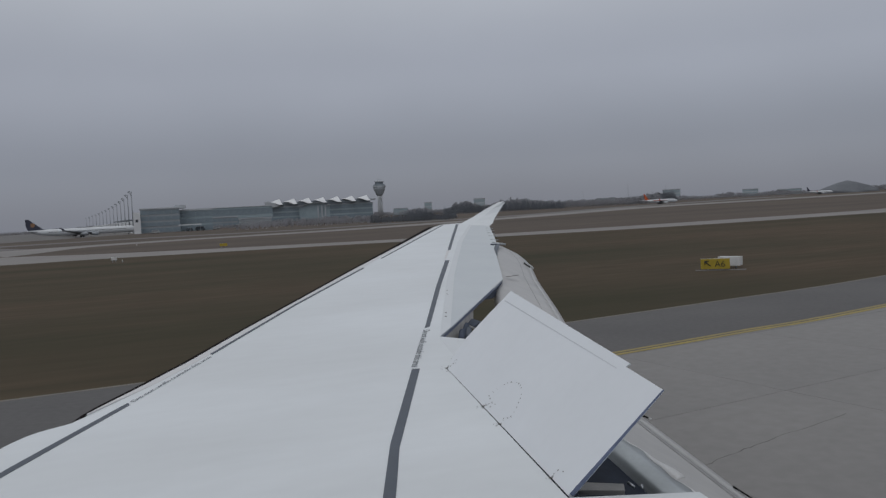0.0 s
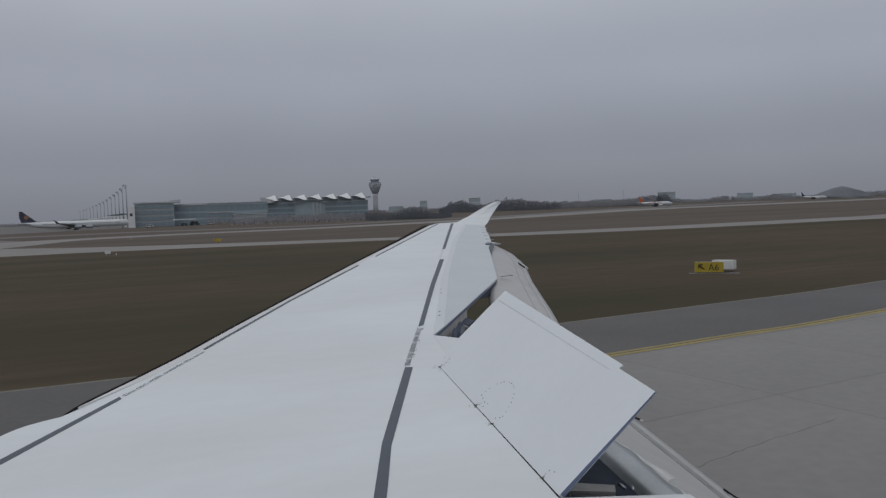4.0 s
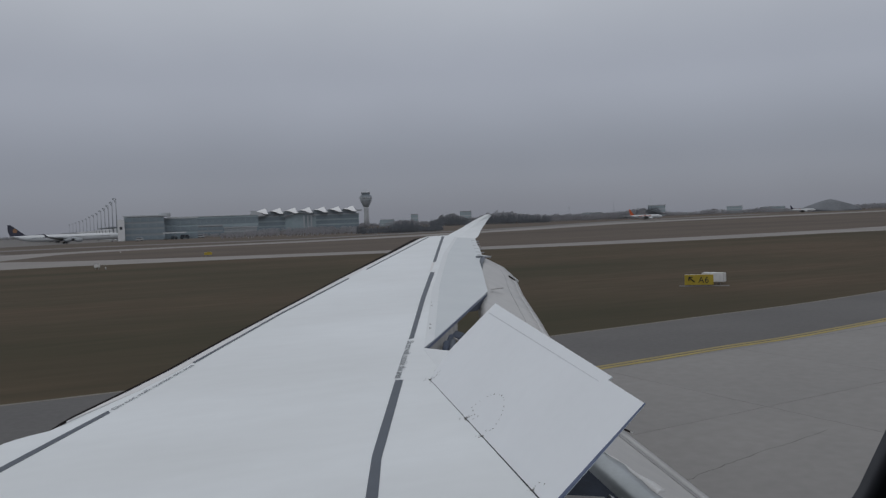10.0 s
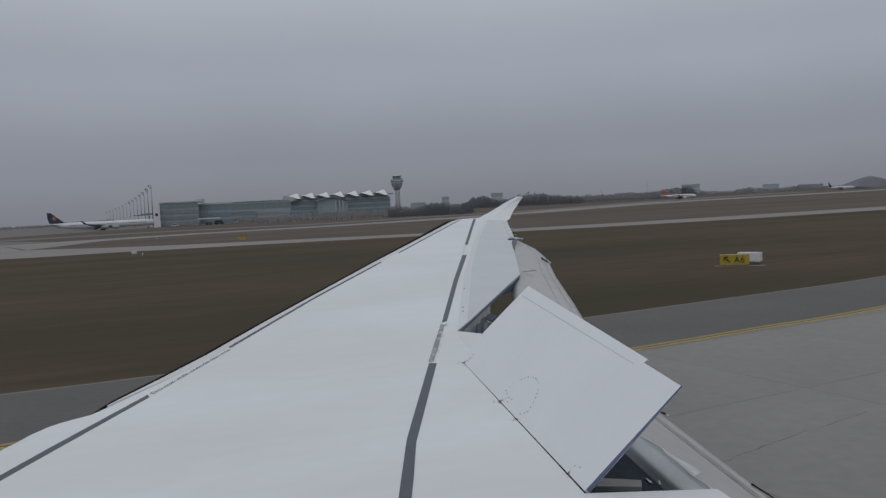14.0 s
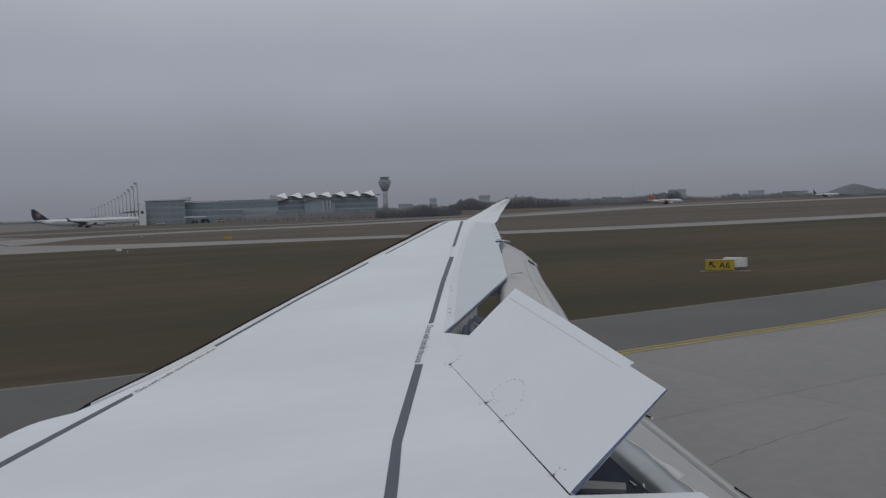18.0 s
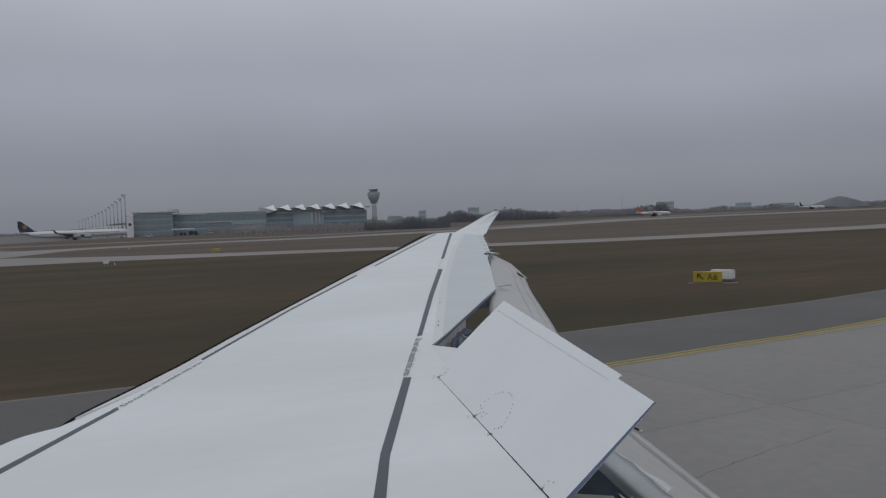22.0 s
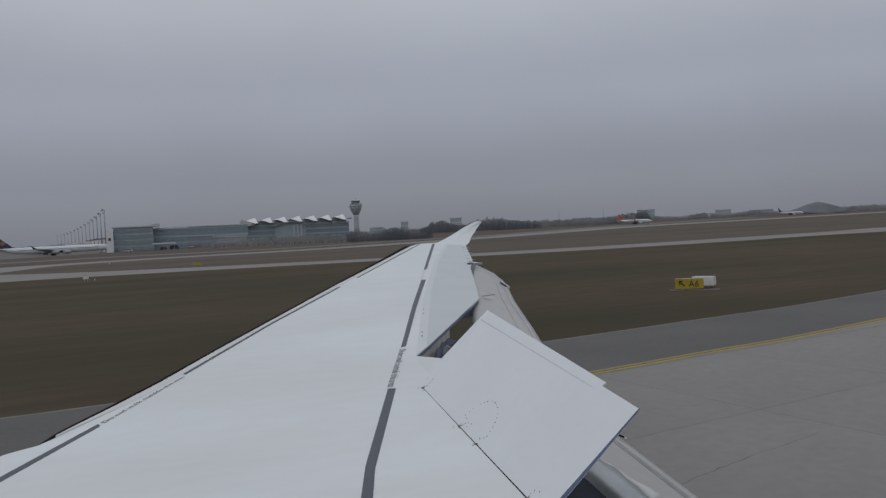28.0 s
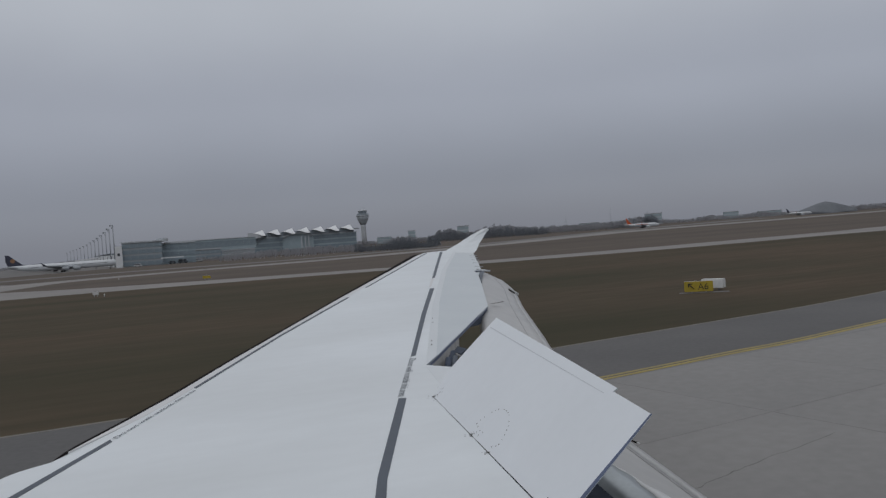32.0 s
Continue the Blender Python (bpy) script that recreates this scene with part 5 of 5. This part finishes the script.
def sign_words(text, s, w, x, z, size, material):
    """Words on the face of a sign, as raised letters."""
    cu = bpy.data.curves.new("lettering", "FONT")
    cu.body, cu.size, cu.extrude, cu.align_x = text, size, 0.004, "CENTER"
    tmp = bpy.data.objects.new("lettering", cu)
    scene.collection.objects.link(tmp)
    bpy.context.view_layer.update()
    me = bpy.data.meshes.new_from_object(tmp.evaluated_get(bpy.context.evaluated_depsgraph_get()))
    bpy.data.objects.remove(tmp)
    me.materials.append(material)
    ob = new("lettering", me)
    ob.parent = s
    ob.matrix_local = pose(x, w, z, 90, 0, 0)
    return ob


BLACK = mat("sign_black", (0.02, 0.02, 0.02), 0.6, vary=0.05)
dir_sign = sign_board(Matrix.Translation(P(17.97, 67)) @ pose(0, 0, 0, 0, 0, -17), 2.2, 0.82, 0.3, SIGN_Y, SIGN_W, "yellow taxiway direction sign reading A6 with an arrow", 2, 0.10)
sign_words("A6", dir_sign, -0.16, 0.35, 0.26, 0.70, BLACK)
rod("arrow_shaft", (-0.35, -0.16, 0.33), (-0.75, -0.16, 0.69), 0.05, BLACK, dir_sign, "black arrow", 4)
rod("arrow_head", (-0.78, -0.16, 0.72), (-0.48, -0.16, 0.72), 0.05, BLACK, dir_sign, "black arrow", 4)
rod("arrow_head", (-0.78, -0.16, 0.72), (-0.78, -0.16, 0.45), 0.05, BLACK, dir_sign, "black arrow", 4)
sign_board(Matrix.Translation(P(18.95, 68.6)) @ pose(0, 0, 0, 0, 0, -38), 1.75, 0.72, 0.7, SIGN_W, SIGN_W, "white back of a boxed airfield sign", 2, 0.22)
pad = box("sign_pad", -1.6, 2.2, -0.35, 0.5, 0.0, 0.03, CONC_DULL)
pad.matrix_world = Matrix.Translation(P(18.05, 66.8)) @ pose(0, 0, 0, 0, 0, -17)
tagged(pad, "narrow concrete pad under the taxiway sign", "sign base")
board = sign_board(Matrix.Translation((-60, 62, 0)) @ pose(0, 0, 0, 0, 0, 30), 4.2, 1.0, 0.4, SIGN_W, SIGN_W, "long white housing of an airfield sign on short legs", 5)
for k in range(1, 5):
    box("seam", -2.1 + 0.84 * k - 0.02, -2.1 + 0.84 * k + 0.02, -0.21, -0.203, 0.37, 1.33, STEEL, board, "panel seam")
red = sign_board(Matrix.Translation((-57.2, 63.6, 0)) @ pose(0, 0, 0, 0, 0, 30), 1.2, 0.95, 0.35, SIGN_R, SIGN_W, "red mandatory sign panel reading A7", 2)
sign_words("A7", red, -0.185, 0.0, 0.52, 0.7, SIGN_Y)

pole0 = None
for x, y in ((-331, -35), (-327, -29), (-326.4, -29.6), (-325, -27), (-321, -15)):
    m = Matrix.Translation((x, y, 0))
    if pole0 is None:
        pole0 = thing("marker_pole", m, "thin pale marker pole standing in the grass", "pole", "marker poles")
        rod("rod", (0, 0, 0), (0, 0, 1.0), 0.02, CLAD_G, pole0, "", 6)
        rod("cap", (0, 0, 1.0), (0, 0, 1.12), 0.03, SIGN_Y, pole0, "yellow cap", 6)
    else:
        copy_thing(pole0, m)

light0 = None
for x, y in ((-55.4, 133.4), (114.3, 161.3), (100, 170), (-222, -10), (-300, 20), (120, 135), (-95, 240), (-60, 292)):
    m = Matrix.Translation((x, y, 0))
    if light0 is None:
        light0 = thing("taxiway_light", m, "small pale taxiway edge light on a stub", "light", "taxiway lights")
        lathe("base", [(0.14, 0), (0.12, 0.05), (0.05, 0.08), (0.05, 0.22)], STEEL, light0, "", 10)
        lathe("lens", [(0.09, 0.22), (0.10, 0.30), (0.05, 0.38)], SIGN_W, light0, "pale lens", 10)
    else:
        copy_thing(light0, m)

# drain covers and pavement repairs on the shoulder
for x, y, w in ((-170.2, -35.6, 1.4), (-226, -46.5, 1.1)):
    q = thing("drain_cover", Matrix.Translation((x, y, 0.03)) @ pose(0, 0, 0, 0, 0, 23.5), "square cast drain cover in the asphalt shoulder", "drain cover")
    box("frame", -w / 2, w / 2, -w / 2, w / 2, -0.02, 0.004, JOINT, q)
    box("plate", -w / 2 + 0.12, w / 2 - 0.12, -w / 2 + 0.12, w / 2 - 0.12, -0.01, 0.008, ASPH, q, "dark cover plate")

# apron vehicles
def vehicle(m, ln, h, body, label, cat="van"):
    t = thing("apron_vehicle", m, label, cat, "apron vehicles")
    box("body", -ln / 2, ln / 2, -1.1, 1.1, 0.5, h * 0.62, body, t, "", 0.15)
    box("cab", -ln * 0.44, ln * 0.36, -1.0, 1.0, h * 0.60, h, body, t, "", 0.2)
    box("window", -ln * 0.40, ln * 0.33, -1.04, 1.04, h * 0.66, h * 0.88, AIR_D, t, "dark glazing")
    for sx in (-0.3, 0.3):
        for sy in (-1.0, 1.0):
            lathe("wheel", [(0.42, -0.14), (0.42, 0.14)], TYRE, t, "black tyre", 10, False).matrix_local = pose(sx * ln, sy, 0.42, 90, 0, 0)
    return t


APRON = ((-12.2, 950, 17, 3.4, VAN, "white apron bus parked on the concrete apron", "bus"), (-20.5, 590, 5, 2.4, VAN, "white apron van parked on the concrete apron", "van"),
         (-17.6, 620, 7, 3.2, VAN_D, "dark apron truck parked on the concrete apron", "truck"), (-18.3, 640, 5, 2.2, VAN_D, "dark apron van parked on the concrete apron", "van"),
         (-16.6, 660, 6, 2.5, VAN, "white apron van parked on the concrete apron", "van"), (-19.6, 900, 8, 3.4, VAN_D, "dark catering truck parked on the concrete apron", "truck"))
for b0, d, ln, h, bm_, lab, cat in APRON:
    vehicle(Matrix.Translation(P(b0, d)) @ pose(0, 0, 0, 0, 0, (b0 * 70) % 40 + 5), ln, h, bm_, lab, cat)

# ---------------------------------------------------------------- taxiway slabs, last
strip("slab_bed", [(-60 + 0.478 * 0.4, -5.4 - 0.878 * 0.4), (119.5, 92.4), (133.9, 66.1), (-45.4, -31.7)], 0.0235, JOINT, "dark joint bed between the taxiway slabs", "joint")
run = Vector((0.8782, 0.4783, 0))
side = Vector((0.4783, -0.8782, 0))
turned = Matrix(((run.x, side.x, 0, 0), (run.y, side.y, 0, 0), (0, 0, 1, 0), (0, 0, 0, 1)))
base_slab = None
for i in range(27):
    for k in range(4):
        m = Matrix.Translation(Vector((-60, -5.4, 0)) + side * (0.4 + 7.5 * k) + run * (7.5 * i)) @ turned
        if base_slab is None:
            bm = bmesh.new()
            bmesh.ops.create_cube(bm, size=1, matrix=Matrix.Translation((3.75, 3.75, 0.027)) @ Matrix.Diagonal((7.482, 7.482, 0.012, 1)))
            base_slab = part("concrete_slab", bm, CONC, taxiway)
            base_slab.matrix_local = m
        else:
            o2 = base_slab.copy()
            scene.collection.objects.link(o2)
            o2.matrix_local = m

# ragged cracks across the nearest slabs
CRACK = mat("concrete_crack", (0.15, 0.145, 0.14), 0.95, vary=0.2, scale=2, fine=12, spec=0.1)
rng = random.Random(14)
for pts, wide in (([(3.4, 15.6), (5.1, 17.1), (6.14, 17.99), (7.56, 19.03), (10.2, 20.9)], 0.013), ([(20, 12), (22.5, 14.6), (26, 17.2), (31, 20.1)], 0.016), ([(-14, 6.5), (-11, 9), (-9.5, 12.6)], 0.016)):
    ln = [(x + rng.uniform(-0.05, 0.05), y + rng.uniform(-0.05, 0.05)) for x, y in bend(pts, 7)]
    half = [wide * rng.uniform(0.25, 1.0) * (0.3 if i in (0, len(ln) - 1) else 1.0) for i in range(len(ln))]
    lo, hi = [shifted(ln, -h)[i] for i, h in enumerate(half)], [shifted(ln, h)[i] for i, h in enumerate(half)]
    band("crack", lo, hi, 0.0345, CRACK, "thin ragged crack in the taxiway concrete", "crack", 0.03)
